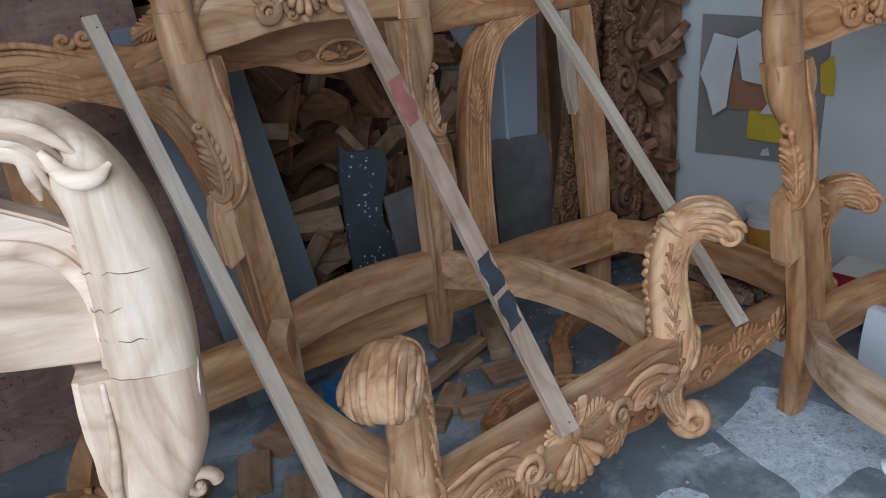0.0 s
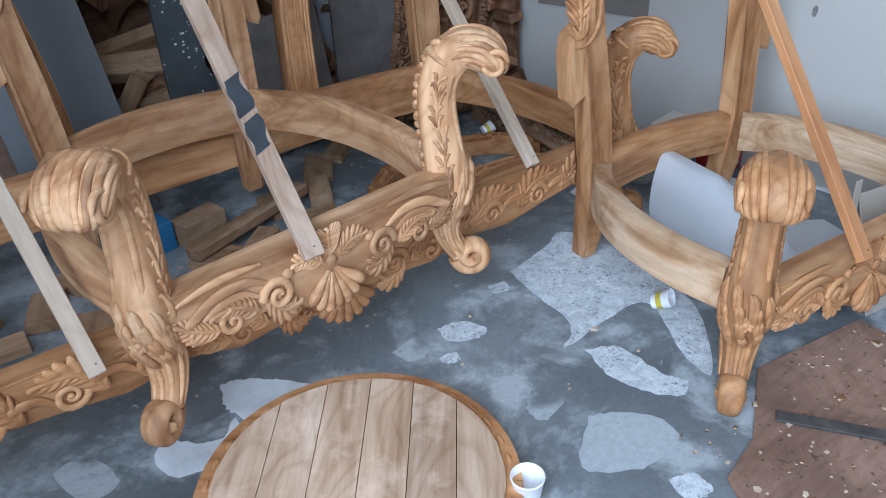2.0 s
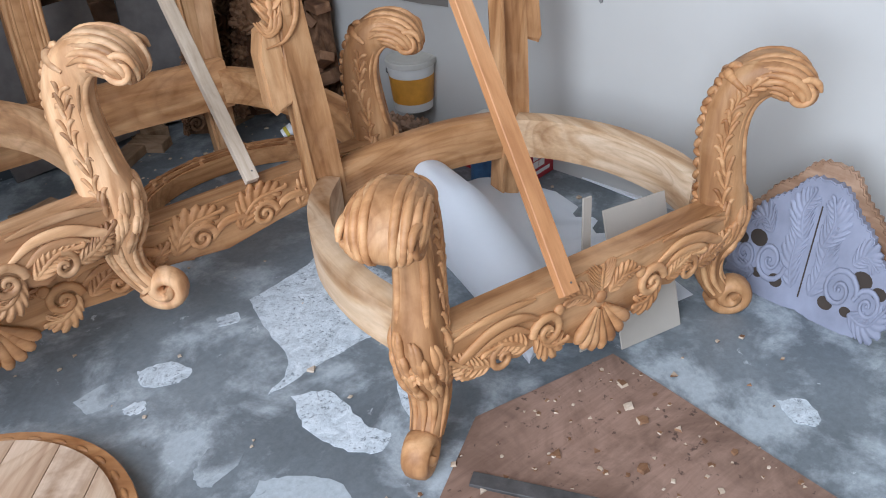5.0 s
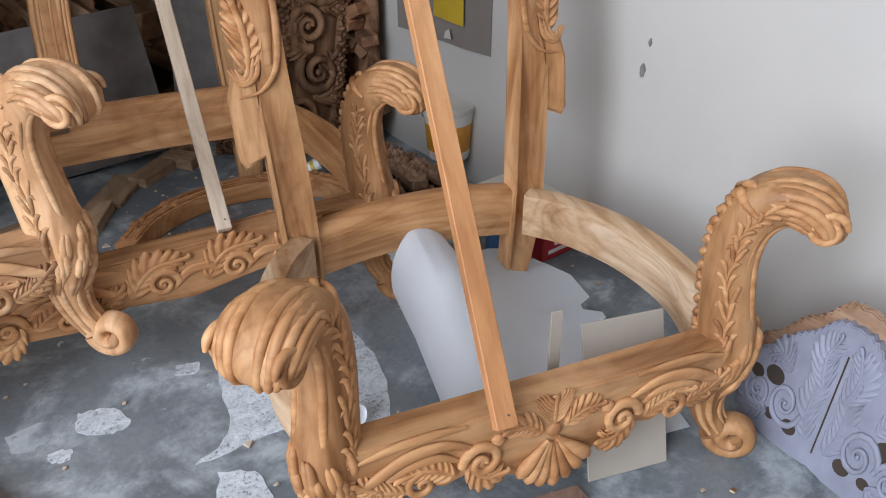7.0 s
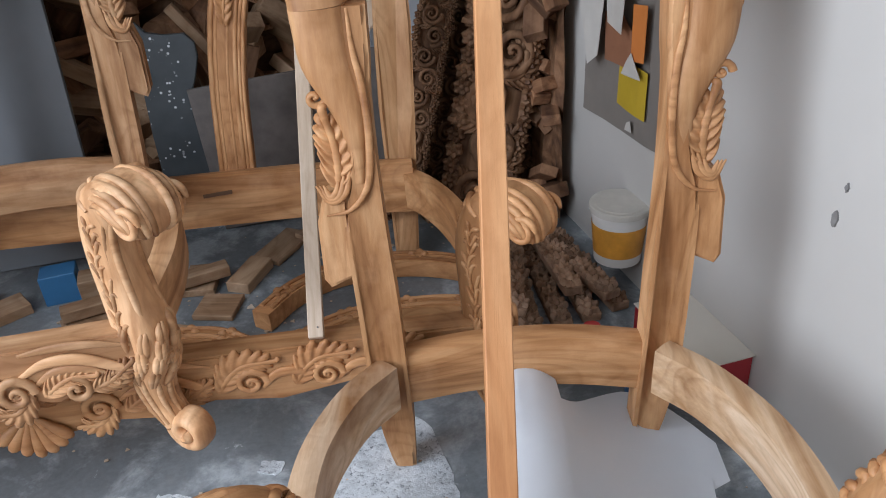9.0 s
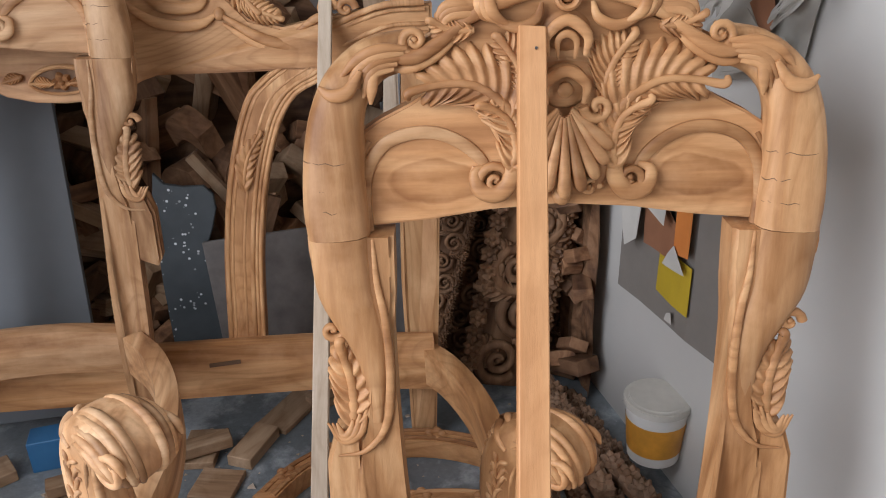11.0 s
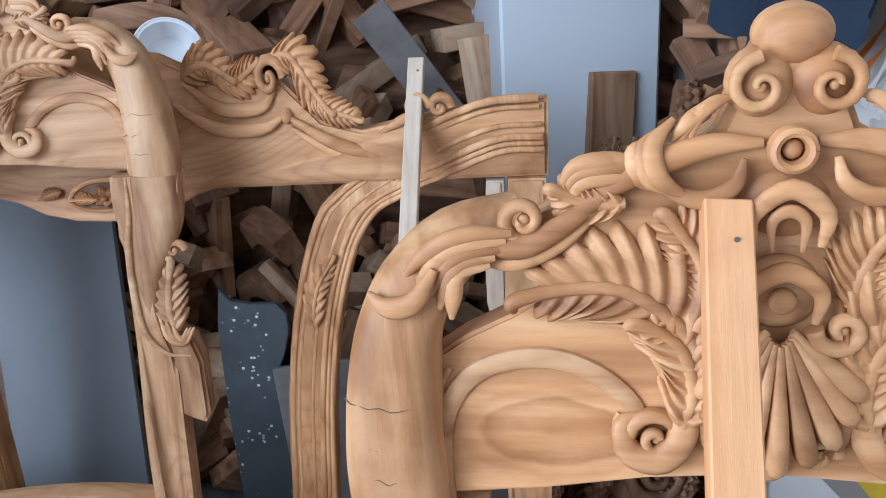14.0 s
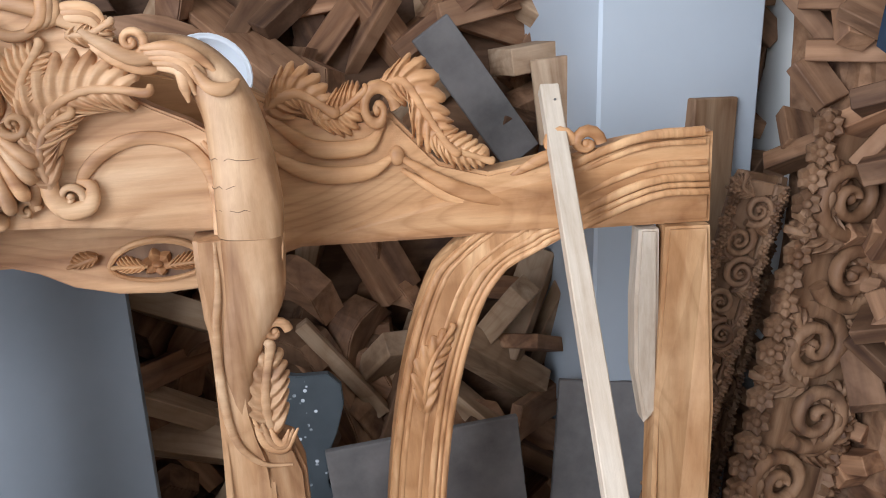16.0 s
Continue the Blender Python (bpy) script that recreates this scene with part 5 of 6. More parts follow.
def carved_bar(m, length, seed, mat, label):
    """A bar of carving roughed out in a row of rosettes."""
    rng = random.Random(seed)
    bar = thing("carved_bar", m, label, "wood carving", "rough carvings by the wall")
    bm = bmesh.new()
    box(bm, 0, length, -0.024, 0.024, 0, 0.026, 0.004)
    part("backing", bm, mat, bar)
    k = 0
    x = 0.025
    while x < length - 0.02:
        bm = bmesh.new()
        r = rng.uniform(0.022, 0.028)
        flower(bm, (x, rng.uniform(-0.004, 0.004), 0.030), (0.15 * rng.uniform(-1, 1), 0.15 * rng.uniform(-1, 1), 1), r, rng.choice((6, 7, 8)), 0.8)
        shade(part("rosette", bm, mat, bar))
        x += 2.0 * r
    return bar


rough_mat = wood("rough_carving", (0.20, 0.115, 0.068), (0.31, 0.19, 0.12), (0.42, 0.28, 0.19), "x", 0.7, 0.3, 0.2)
for k, (u, v, yaw, ln, z, rx) in enumerate(((2.10, 1.30, 78, 0.55, 0.0, 0), (2.175, 1.31, 82, 0.55, 0.0, 0), (2.25, 1.33, 84, 0.52, 0.0, 0), (2.33, 1.36, 92, 0.48, 0.0, 0), (2.06, 1.32, 72, 0.5, 0.052, 20), (2.30, 1.34, 100, 0.45, 0.052, 0), (2.215, 1.37, 86, 0.46, 0.055, 0))):
    carved_bar(plan(u - 0.035, v + 0.035, z, yaw + 9, rx), ln, k, rough_mat, "rough dusty brown wood carving lying in a stack by the wall")


def medallion(m):
    """A pierced, grey-primed crest carving that leans on the wall."""
    grey = plain("grey_primer", (0.25, 0.255, 0.315), 0.7, 0.2, 7, 0.3)
    md = thing("carved_crest", m, "pierced carved crest in chalky lilac-grey primer leaning on the wall", "wood carving")
    bm = bmesh.new()
    rng = random.Random(3)
    half = [(0.0, 0.010), (0.10, 0.0), (0.20, 0.015), (0.26, 0.06), (0.285, 0.12), (0.25, 0.17), (0.20, 0.20), (0.155, 0.245), (0.105, 0.275), (0.06, 0.315), (0.0, 0.33)]
    dense = [(float(x), float(z)) for x, z in curve(half, 6)]
    out = []
    for k, (x, z) in enumerate(dense):
        r = 1 + (0.03 if k % 2 and x > 0.02 else 0)
        out.append((x * r, 0.12 + (z - 0.12) * r))
    slab(bm, out + [(-x, z) for x, z in reversed(out)][1:-1], -0.014, 0.012, 0.003)
    board = part("backing", bm, grey, md)
    bm = bmesh.new()
    slab(bm, [(x * 1.05, 0.012 + z * 1.06) for x, z in out + [(-x, z) for x, z in reversed(out)][1:-1]], 0.0125, 0.034, 0.004)
    part("back_layer", bm, rough_mat, md, "bare brown wooden back layer")
    bm = bmesh.new()
    box(bm, -0.0022, 0.0022, -0.0158, -0.0146, 0.045, 0.270, 0)
    part("centre_line", bm, dark_gap, board, "dark pencilled centre line")
    c = Carving(board, grey)
    y = -0.014
    for h in (-1, 1):
        q = lambda x, z: (h * x, z)
        c.scroll(q(0.115, 0.105), 0.055, 1.6, 0, h, y, 0.010)
        c.scroll(q(0.205, 0.095), 0.042, 1.5, math.pi, -h, y, 0.009)
        c.acanthus([q(0.03, 0.06), q(0.05, 0.12), q(0.05, 0.18), q(0.065, 0.23)], 0.040, 7, y, 0.0055)
        c.acanthus([q(0.13, 0.17), q(0.16, 0.20), q(0.20, 0.18)], 0.035, 6, y, 0.005)
        c.acanthus([q(0.16, 0.06), q(0.22, 0.05), q(0.26, 0.11)], 0.04, 6, y, 0.007)
        c.acanthus([q(0.03, 0.18), q(0.05, 0.24), q(0.03, 0.295)], 0.045, 6, y, 0.007)
        for x, z, r in ((0.170, 0.145, 0.030), (0.085, 0.060, 0.024), (0.225, 0.130, 0.022), (0.150, 0.060, 0.018)):
            bm = bmesh.new()
            bmesh.ops.create_circle(bm, cap_ends=True, segments=14, radius=r, matrix=Matrix.Translation((h * x, y - 0.0005, z)) @ Matrix.Rotation(radians(90), 4, "X") @ Matrix.Diagonal((1.0, 0.7, 1, 1)))
            ex = bmesh.ops.extrude_face_region(bm, geom=list(bm.faces), use_keep_orig=True)
            for v in ex["geom"]:
                if isinstance(v, bmesh.types.BMVert):
                    v.co.y += 0.0275
            bmesh.ops.recalc_face_normals(bm, faces=bm.faces)
            part("piercing", bm, dark_gap, board, "dark pierced opening")
    return md


dark_gap = plain("shadowed_wood", (0.05, 0.035, 0.025), 0.9, 0.2)
medallion(plan(2.366, 0.272, -0.004, -88) @ pose(0, 0, 0, -5, 0, 0) @ Matrix.Diagonal((0.62, 0.55, 0.90, 1)))


# ---- on the white wall: card, paper patterns, jacket ----
WALL_FACE = WALL @ pose(-0.003, 0, 0, 0, 0, -90)      # x runs back along the wall towards the door, -y out of the wall


def sheet(name, pts, mat, depth, label, category, bend=0.0, group=""):
    """A thin sheet that hangs on the wall: points are (distance along the wall from its frame, height)."""
    bm = bmesh.new()
    cx = sum(p[0] for p in pts) / len(pts)
    slab(bm, [(-y, z) for y, z in pts], -0.0012, 0.0, 0)
    bmesh.ops.subdivide_edges(bm, edges=bm.edges, cuts=3, use_grid_fill=True)
    zt = max(p[1] for p in pts)
    for v in bm.verts:
        v.co.y -= depth + bend * (zt - v.co.z) ** 2 + 0.004 * math.sin(25 * v.co.x)
    return solo(name, bm, mat, WALL_FACE, label, category, group)


grey_card = plain("grey_card", (0.20, 0.175, 0.15), 0.8, 0.15, 5)
yellow_card = plain("yellow_card", (0.50, 0.34, 0.02), 0.7, 0.1)
brown_card = plain("brown_card", (0.28, 0.12, 0.06), 0.8, 0.15)
orange_card = plain("orange_card", (0.62, 0.20, 0.04), 0.7, 0.1)
paper_grey = plain("soiled_paper", (0.52, 0.49, 0.44), 0.8, 0.12, 8)
sheet("backing_card", [(0.557, 0.388), (0.967, 0.372), (0.955, 0.83), (0.55, 0.82)], grey_card, 0.003, "large grey backing card hung on the white wall", "card")
sheet("yellow_pattern", [(0.649, 0.447), (0.785, 0.447), (0.781, 0.566), (0.649, 0.558)], yellow_card, 0.012, "yellow card pattern pinned over the grey card", "paper pattern", 0.05, "paper patterns")
sheet("brown_pattern", [(0.7, 0.549), (0.845, 0.537), (0.853, 0.648), (0.776, 0.664), (0.709, 0.631)], brown_card, 0.018, "brown card pattern pinned over the grey card", "paper pattern", 0.05, "paper patterns")
sheet("orange_pattern", [(0.649, 0.582), (0.7, 0.574), (0.704, 0.697), (0.649, 0.705)], orange_card, 0.024, "orange card strip pinned over the grey card", "paper pattern", 0.05, "paper patterns")
sheet("white_pattern", [(0.649, 0.545), (0.734, 0.537), (0.713, 0.57), (0.692, 0.595), (0.67, 0.57)], paper_grey, 0.03, "torn white paper scrap pinned over the grey card", "paper pattern", 0.05, "paper patterns")
sheet("white_pattern", [(0.7, 0.402), (0.734, 0.398), (0.726, 0.418), (0.709, 0.427)], paper_grey, 0.012, "small torn white paper scrap on the grey card", "paper pattern", 0.05, "paper patterns")
sheet("white_pattern", [(0.845, 0.549), (0.887, 0.517), (0.913, 0.599), (0.938, 0.648), (0.896, 0.779), (0.819, 0.763), (0.836, 0.648)], paper_grey, 0.035, "long soiled paper pattern hung on the wall", "paper pattern", 0.08, "paper patterns")
sheet("white_pattern", [(0.717, 0.631), (0.794, 0.64), (0.819, 0.763), (0.751, 0.796), (0.709, 0.746)], paper_grey, 0.042, "soiled paper pattern with dark marks hung on the wall", "paper pattern", 0.08, "paper patterns")
sheet("yellow_pattern", [(0.526, 0.608), (0.564, 0.612), (0.573, 0.694), (0.538, 0.727), (0.526, 0.678)], yellow_card, 0.012, "cut yellow card pattern hung on the wall", "paper pattern", 0.05, "paper patterns")


def lattice(pts, w, mat, out, label, rails=2, rungs=True):
    """A long pattern cut from card: thin rails side by side, joined by leaf-shaped bridges with gaps between them."""
    d = [np.array(q, float) for q in curve(pts, 10)]
    n = len(d)
    nrm = []
    for k in range(n):
        t = d[min(k + 1, n - 1)] - d[max(k - 1, 0)]
        nrm.append(np.array((-t[1], t[0])) / (np.linalg.norm(t) or 1))
    bm = bmesh.new()

    def band(mid, half, lift):
        rows = []
        for k, (c, a) in enumerate(zip(mid, half)):
            o = out + lift + 0.012 * math.sin(k * 0.19 + 9 * lift)
            lo, hi = c - nrm[k] * a, c + nrm[k] * a
            rows.append((bm.verts.new((-lo[0], -o, lo[1])), bm.verts.new((-hi[0], -o - 0.5 * a, hi[1]))))
        for a, b in zip(rows, rows[1:]):
            bm.faces.new((a[0], a[1], b[1], b[0]))

    for r in range(rails):
        f = 2 * r / (rails - 1) - 1 if rails > 1 else 0.0
        swing = [w * f * (1 + 0.22 * math.sin(k * 0.31 + 2 * r)) for k in range(n)]
        band([c + m * s_ for c, m, s_ in zip(d, nrm, swing)], [w * 0.16 * (1.5 + math.sin(k * 0.8 + r)) + 0.001 for k in range(n)], 0.004 * r)
    if rungs:
        for k in range(2, n - 9, 8):
            a, b = d[k] - nrm[k] * w * 0.9, d[k + 7] + nrm[k + 7] * w * 0.9
            t = (b - a) / np.linalg.norm(b - a)
            q = np.array((-t[1], t[0])) * w * 0.34
            ring_ = [a, a + (b - a) * 0.3 + q, a + (b - a) * 0.7 + q * 0.7, b, a + (b - a) * 0.7 - q * 0.5, a + (b - a) * 0.3 - q]
            bm.faces.new([bm.verts.new((-p[0], -out - 0.006 - 0.004 * math.sin(k), p[1])) for p in ring_])
    bmesh.ops.solidify(bm, geom=list(bm.faces), thickness=0.0014)
    return solo("cut_pattern", bm, mat, WALL_FACE, label, "paper pattern", "cut patterns", smooth=False)


def scalloped(base, tip, width, mat, out, label, lobes=6):
    """A broad leaf cut from card with a scalloped edge, bowed away from the wall."""
    a, b = np.array(base, float), np.array(tip, float)
    ax = b - a
    nr = np.array((-ax[1], ax[0])) / np.linalg.norm(ax)
    bm = bmesh.new()
    rows = []
    for k in range(lobes * 5 + 1):
        f = k / (lobes * 5)
        c = a + ax * f + nr * width * 0.5 * math.sin(3.0 * f)
        q = width * (0.25 + 0.75 * math.sin(math.pi * (0.12 + 0.80 * f))) * (0.82 + 0.22 * abs(math.sin(math.pi * lobes * f)))
        rows.append([bm.verts.new((-(c[0] + nr[0] * q * g), -out - 0.016 * math.cos(1.5 * g) - 0.010 * math.sin(4 * f), c[1] + nr[1] * q * g)) for g in (-0.45, 0.0, 0.5, 1.0)])
    for p, q in zip(rows, rows[1:]):
        for i in range(3):
            bm.faces.new((p[i], p[i + 1], q[i + 1], q[i]))
    bmesh.ops.solidify(bm, geom=list(bm.faces), thickness=0.0014)
    return solo("cut_pattern", bm, mat, WALL_FACE, label, "paper pattern", "cut patterns", smooth=True)


off_white = plain("cut_paper", (0.60, 0.57, 0.52), 0.75, 0.12, 10)
dull_card = plain("dull_card", (0.36, 0.33, 0.285), 0.8, 0.18, 7)
dark_card = plain("dark_brown_card", (0.075, 0.05, 0.035), 0.85, 0.2, 7)
sheet("backing_sheet", [(0.706, 1.46), (0.36, 1.46), (0.374, 1.248), (0.416, 1.082), (0.428, 0.992), (0.663, 0.934)], dull_card, 0.006, "large dull grey card sheet behind the hanging patterns", "card")
sheet("speckled_sheet", [(0.67, 1.46), (0.55, 1.46), (0.558, 1.246), (0.56, 1.201), (0.585, 1.167), (0.629, 1.136), (0.664, 1.155)], paper_grey, 0.022, "grey speckled paper sheet hanging among the patterns", "paper pattern", 0.0, "paper patterns")
sheet("pale_pattern", [(0.427, 1.44), (0.372, 1.44), (0.385, 1.249), (0.395, 1.178), (0.429, 1.097), (0.471, 1.081), (0.434, 1.174)], paper_grey, 0.030, "pale blade-shaped pattern hanging on the wall", "paper pattern", 0.0, "paper patterns")
sheet("brown_pattern", [(0.559, 1.087), (0.499, 1.121), (0.480, 1.075), (0.487, 1.052), (0.522, 1.049)], brown_card, 0.028, "brown card pattern half hidden behind pale ones", "paper pattern", 0.0, "paper patterns")
sheet("dark_pattern", [(0.520, 1.135), (0.488, 1.22), (0.468, 1.162), (0.484, 1.115), (0.490, 1.060)], dark_card, 0.020, "dark brown card pattern half hidden behind pale ones", "paper pattern", 0.0, "paper patterns")
sheet("grey_pattern", [(0.597, 0.988), (0.551, 1.079), (0.515, 1.055), (0.478, 1.050), (0.439, 1.050), (0.431, 1.01), (0.607, 0.958)], dull_card, 0.036, "grey card pattern with a concave edge hanging low", "paper pattern", 0.0, "paper patterns")
PALE_CUT = "pale cut paper lattice hanging on the wall among others"
lattice([(0.73, 1.44), (0.753, 1.245), (0.761, 1.203), (0.803, 1.134), (0.86, 1.049)], 0.010, orange_card, 0.052, "cut orange card lattice hanging on the wall")
lattice([(0.668, 1.44), (0.685, 1.246), (0.696, 1.217), (0.723, 1.137), (0.758, 1.056)], 0.014, off_white, 0.060, PALE_CUT, 3)
lattice([(0.70, 1.44), (0.718, 1.246), (0.728, 1.217), (0.757, 1.137), (0.790, 1.066)], 0.008, dull_card, 0.056, PALE_CUT)
lattice([(0.615, 1.44), (0.633, 1.248), (0.643, 1.219), (0.651, 1.150), (0.690, 1.085)], 0.013, off_white, 0.070, PALE_CUT, 3)
lattice([(0.64, 1.44), (0.652, 1.246), (0.652, 1.217), (0.643, 1.154)], 0.006, yellow_card, 0.082, "narrow cut yellow card pattern hanging on the wall", 1, False)
lattice([(0.30, 1.40), (0.364, 1.255), (0.382, 1.232), (0.414, 1.186), (0.474, 1.131), (0.544, 1.067), (0.60, 1.02)], 0.020, off_white, 0.112, PALE_CUT, 3)
lattice([(0.35, 1.42), (0.419, 1.253), (0.441, 1.225), (0.465, 1.190), (0.523, 1.159), (0.573, 1.131)], 0.016, off_white, 0.090, PALE_CUT)
for k in range(3):
    lattice([(0.33 + 0.02 * k, 1.44), (0.325 + 0.017 * k, 1.253), (0.328 + 0.016 * k, 1.224), (0.334 + 0.017 * k, 1.163), (0.371 + 0.016 * k, 1.111), (0.440 + 0.005 * k, 1.069 + 0.004 * k)], 0.005, (paper_grey, off_white, paper_grey)[k], 0.070 - 0.006 * k, "thin curved cut paper strip hanging on the wall", 2, False)
scalloped((0.615, 1.118), (0.492, 1.142), 0.026, off_white, 0.100, "white scalloped paper leaf pattern hanging on the wall")
scalloped((0.715, 1.050), (0.565, 1.094), 0.034, off_white, 0.092, "white scalloped paper leaf pattern hanging on the wall", 7)
scalloped((0.76, 0.962), (0.69, 0.975), 0.020, off_white, 0.070, "small torn white paper leaf pattern on the wall", 4)


def jacket():
    """A dark blue cloth hung in folds."""
    bm = bmesh.new()
    nx, nz = 22, 12
    rows = []
    for j in range(nz + 1):
        s = j / nz
        row = []
        for i in range(nx + 1):
            f = i / nx
            low = 1.150 - 0.055 * math.sin(math.pi * min(1.0, f * 1.05)) ** 0.6 + 0.22 * max(0, f - 0.85) + 0.006 * math.sin(9 * f)
            z = 1.42 + (low - 1.42) * s
            row.append(bm.verts.new((-(0.705 + 0.40 * (1 - f)), -0.09 - 0.04 * s - 0.022 * math.sin(17 * f + 2 * s), z)))
        rows.append(row)
    for a, b in zip(rows, rows[1:]):
        for i in range(nx):
            bm.faces.new((a[i], a[i + 1], b[i + 1], b[i]))
    bmesh.ops.solidify(bm, geom=list(bm.faces), thickness=0.004)
    cloth = plain("navy_cloth", (0.028, 0.045, 0.075), 0.85, 0.25, 6, 0.3)
    solo("hanging_cloth", bm, cloth, WALL_FACE, "dark navy blue cloth hanging in folds on the wall", "cloth", smooth=True)


jacket()

# chips knocked out of the plaster
for k, (y, z, r) in enumerate(((0.072, 0.486, 0.012), (0.062, 0.547, 0.006))):
    bm = bmesh.new()
    slab(bm, [(-yy, zz) for yy, zz in ragged([(y - r * 0.6, z), (y, z + r * 1.4), (y + r * 0.6, z), (y, z - r * 1.3)], r * 0.15, k, 3)], -0.001, 0.004, 0)
    solo("wall_chip", bm, plain("bare_plaster", (0.20, 0.19, 0.18), 0.9, 0.2, 30), WALL_FACE, "small grey chip in the white wall paint", "wall", kind="structure")

# ---- boards and carvings that stand behind the sofa ----
bm = bmesh.new()
box(bm, -0.15, 0.15, -0.009, 0.009, 0, 1.05, 0.001)
solo("laminate_board", bm, grey_board, plan(0.82, 1.93, 0.016, 2, -16, -3), "tall plain grey laminate board standing behind the chairs", "board")


def spattered():
    m, t, b = material("paint_spattered_grey")
    v = coords(t, jitter=False)
    base = ramp(t, noise_tex(t, v, 6, 4, 0.6), [(0.3, (0.040, 0.048, 0.052)), (0.7, (0.075, 0.085, 0.090))])
    vor = add(t, "ShaderNodeTexVoronoi", Scale=62.0, Randomness=1.0)
    t.links.new(v, vor.inputs["Vector"])
    dots = ramp(t, vor.outputs["Distance"], [(0.20, (1, 1, 1)), (0.26, (0, 0, 0))])
    where = ramp(t, noise_tex(t, v, 9, 3, 0.6), [(0.52, (0, 0, 0)), (0.57, (1, 1, 1))])
    both = mix(t, 1.0, dots, where, "MULTIPLY")
    t.links.new(mix(t, both, base, (0.62, 0.64, 0.65)), b.inputs["Base Color"])
    b.inputs["Roughness"].default_value = 0.5
    return m


bm = bmesh.new()
edge = [(-0.085, 0.0), (-0.090, 0.30), (-0.085, 0.52), (-0.070, 0.615), (-0.045, 0.585), (0.0, 0.575), (0.055, 0.575), (0.078, 0.55), (0.080, 0.51), (0.062, 0.45), (0.040, 0.40), (0.036, 0.34), (0.060, 0.28), (0.10, 0.24), (0.11, 0.12), (0.11, 0.0)]
slab(bm, edge, -0.008, 0.008, 0.002)
solo("shaped_board", bm, spattered(), plan(1.212, 2.10, 0.0, 0, -3), "dark grey shaped board spattered with white paint", "board")

dusty_ply = plain("dusty_dark_board", (0.155, 0.135, 0.122), 0.8, 0.35, 9, 0.4)
bm = bmesh.new()
box(bm, -0.19, 0.19, -0.008, 0.008, 0, 0.43, 0.002)
solo("dark_board", bm, dusty_ply, plan(1.47, 2.06, 0.013, 3, -6, -4), "dusty dark brown board leaning behind the sofa", "board")
bm = bmesh.new()
box(bm, -0.12, 0.12, -0.008, 0.008, 0, 0.46, 0.002)
solo("dark_board", bm, dusty_ply, plan(1.80, 2.10, 0.013, -4, -12, 6), "dull dark board leaning behind the sofa", "board")
bm = bmesh.new()
box(bm, -0.05, 0.05, -0.03, 0.03, 0, 1.035, 0.003)
solo("plank", bm, wood("brown_plank", (0.17, 0.09, 0.045), (0.27, 0.15, 0.08), (0.38, 0.24, 0.14), "z", 0.65), plan(1.99, 2.17, 0.002, 14, -3, 3), "thick brown plank standing against the pillar", "plank")


def carved_plank(m, w, length, seed, label):
    """A tall old board with pierced scrollwork."""
    rng = random.Random(seed)
    cp = thing("carved_plank", m, label, "wood carving", "old carved planks")
    bm = bmesh.new()
    box(bm, -w * 0.42, w * 0.42, 0.0, 0.02, 0, length, 0.003)
    board = part("backing", bm, old_carved, cp)
    for h in (-1, 1):
        bm = bmesh.new()
        box(bm, h * w * 0.40 - 0.009, h * w * 0.40 + 0.009, -0.010, 0.004, 0, length, 0.003)
        part("edge_strip", bm, old_carved, board)
        for k in range(int(length / (w * 0.20))):
            bm = bmesh.new()
            flower(bm, (h * w * 0.44 + rng.uniform(-0.004, 0.004), -0.012, (k + 0.5) * w * 0.20), (h * 0.5, -1, 0), w * 0.11, 6, 0.9)
            shade(part("carved_bud", bm, old_carved, board))
    c = Carving(board, old_carved)
    r = w * 0.30
    z, k = r * 1.3, 0
    while z < length - r:
        h = 1 if k % 2 else -1
        c.scroll((h * w * 0.10, z), r, 1.8, rng.uniform(0, 6), h, -0.006, r * 0.30)
        c.acanthus([(-h * w * 0.05, z + r * 0.8), (-h * w * 0.28, z + r * 1.1), (-h * w * 0.30, z + r * 1.9)], r * 0.8, 5, -0.004, r * 0.24)
        c.leaf((h * w * 0.30, z - r * 0.5), (h * w * 0.34, z + r * 0.9), 0.2 * h, 0.25, 4, -0.004, r * 0.20)
        z += r * 2.0
        k += 1


carved_plank(plan(2.02, 1.90, 0.03, 6, -6, 13), 0.22, 1.02, 1, "tall old brown plank of deep scroll carving by the wall")
carved_plank(plan(1.80, 1.95, 0.015, -4, -5, 14), 0.095, 0.94, 2, "narrow old brown carved plank leaning beside the pillar")
carved_plank(plan(1.90, 2.00, 0.016, 8, -8, 15), 0.11, 0.92, 3, "narrow old brown carved plank leaning beside the pillar")
carved_plank(plan(2.15, 2.06, 0.012, -6, -8, 8), 0.16, 1.02, 4, "old brown carved plank standing in the wall's corner")


# ---- loose pieces on the floor behind ----
def block(name, w, d, h, m, mat, label, category="offcut", group=""):
    bm = bmesh.new()
    box(bm, -w / 2, w / 2, -d / 2, d / 2, 0, h, 0.002)
    return solo(name, bm, mat, m, label, category, group)


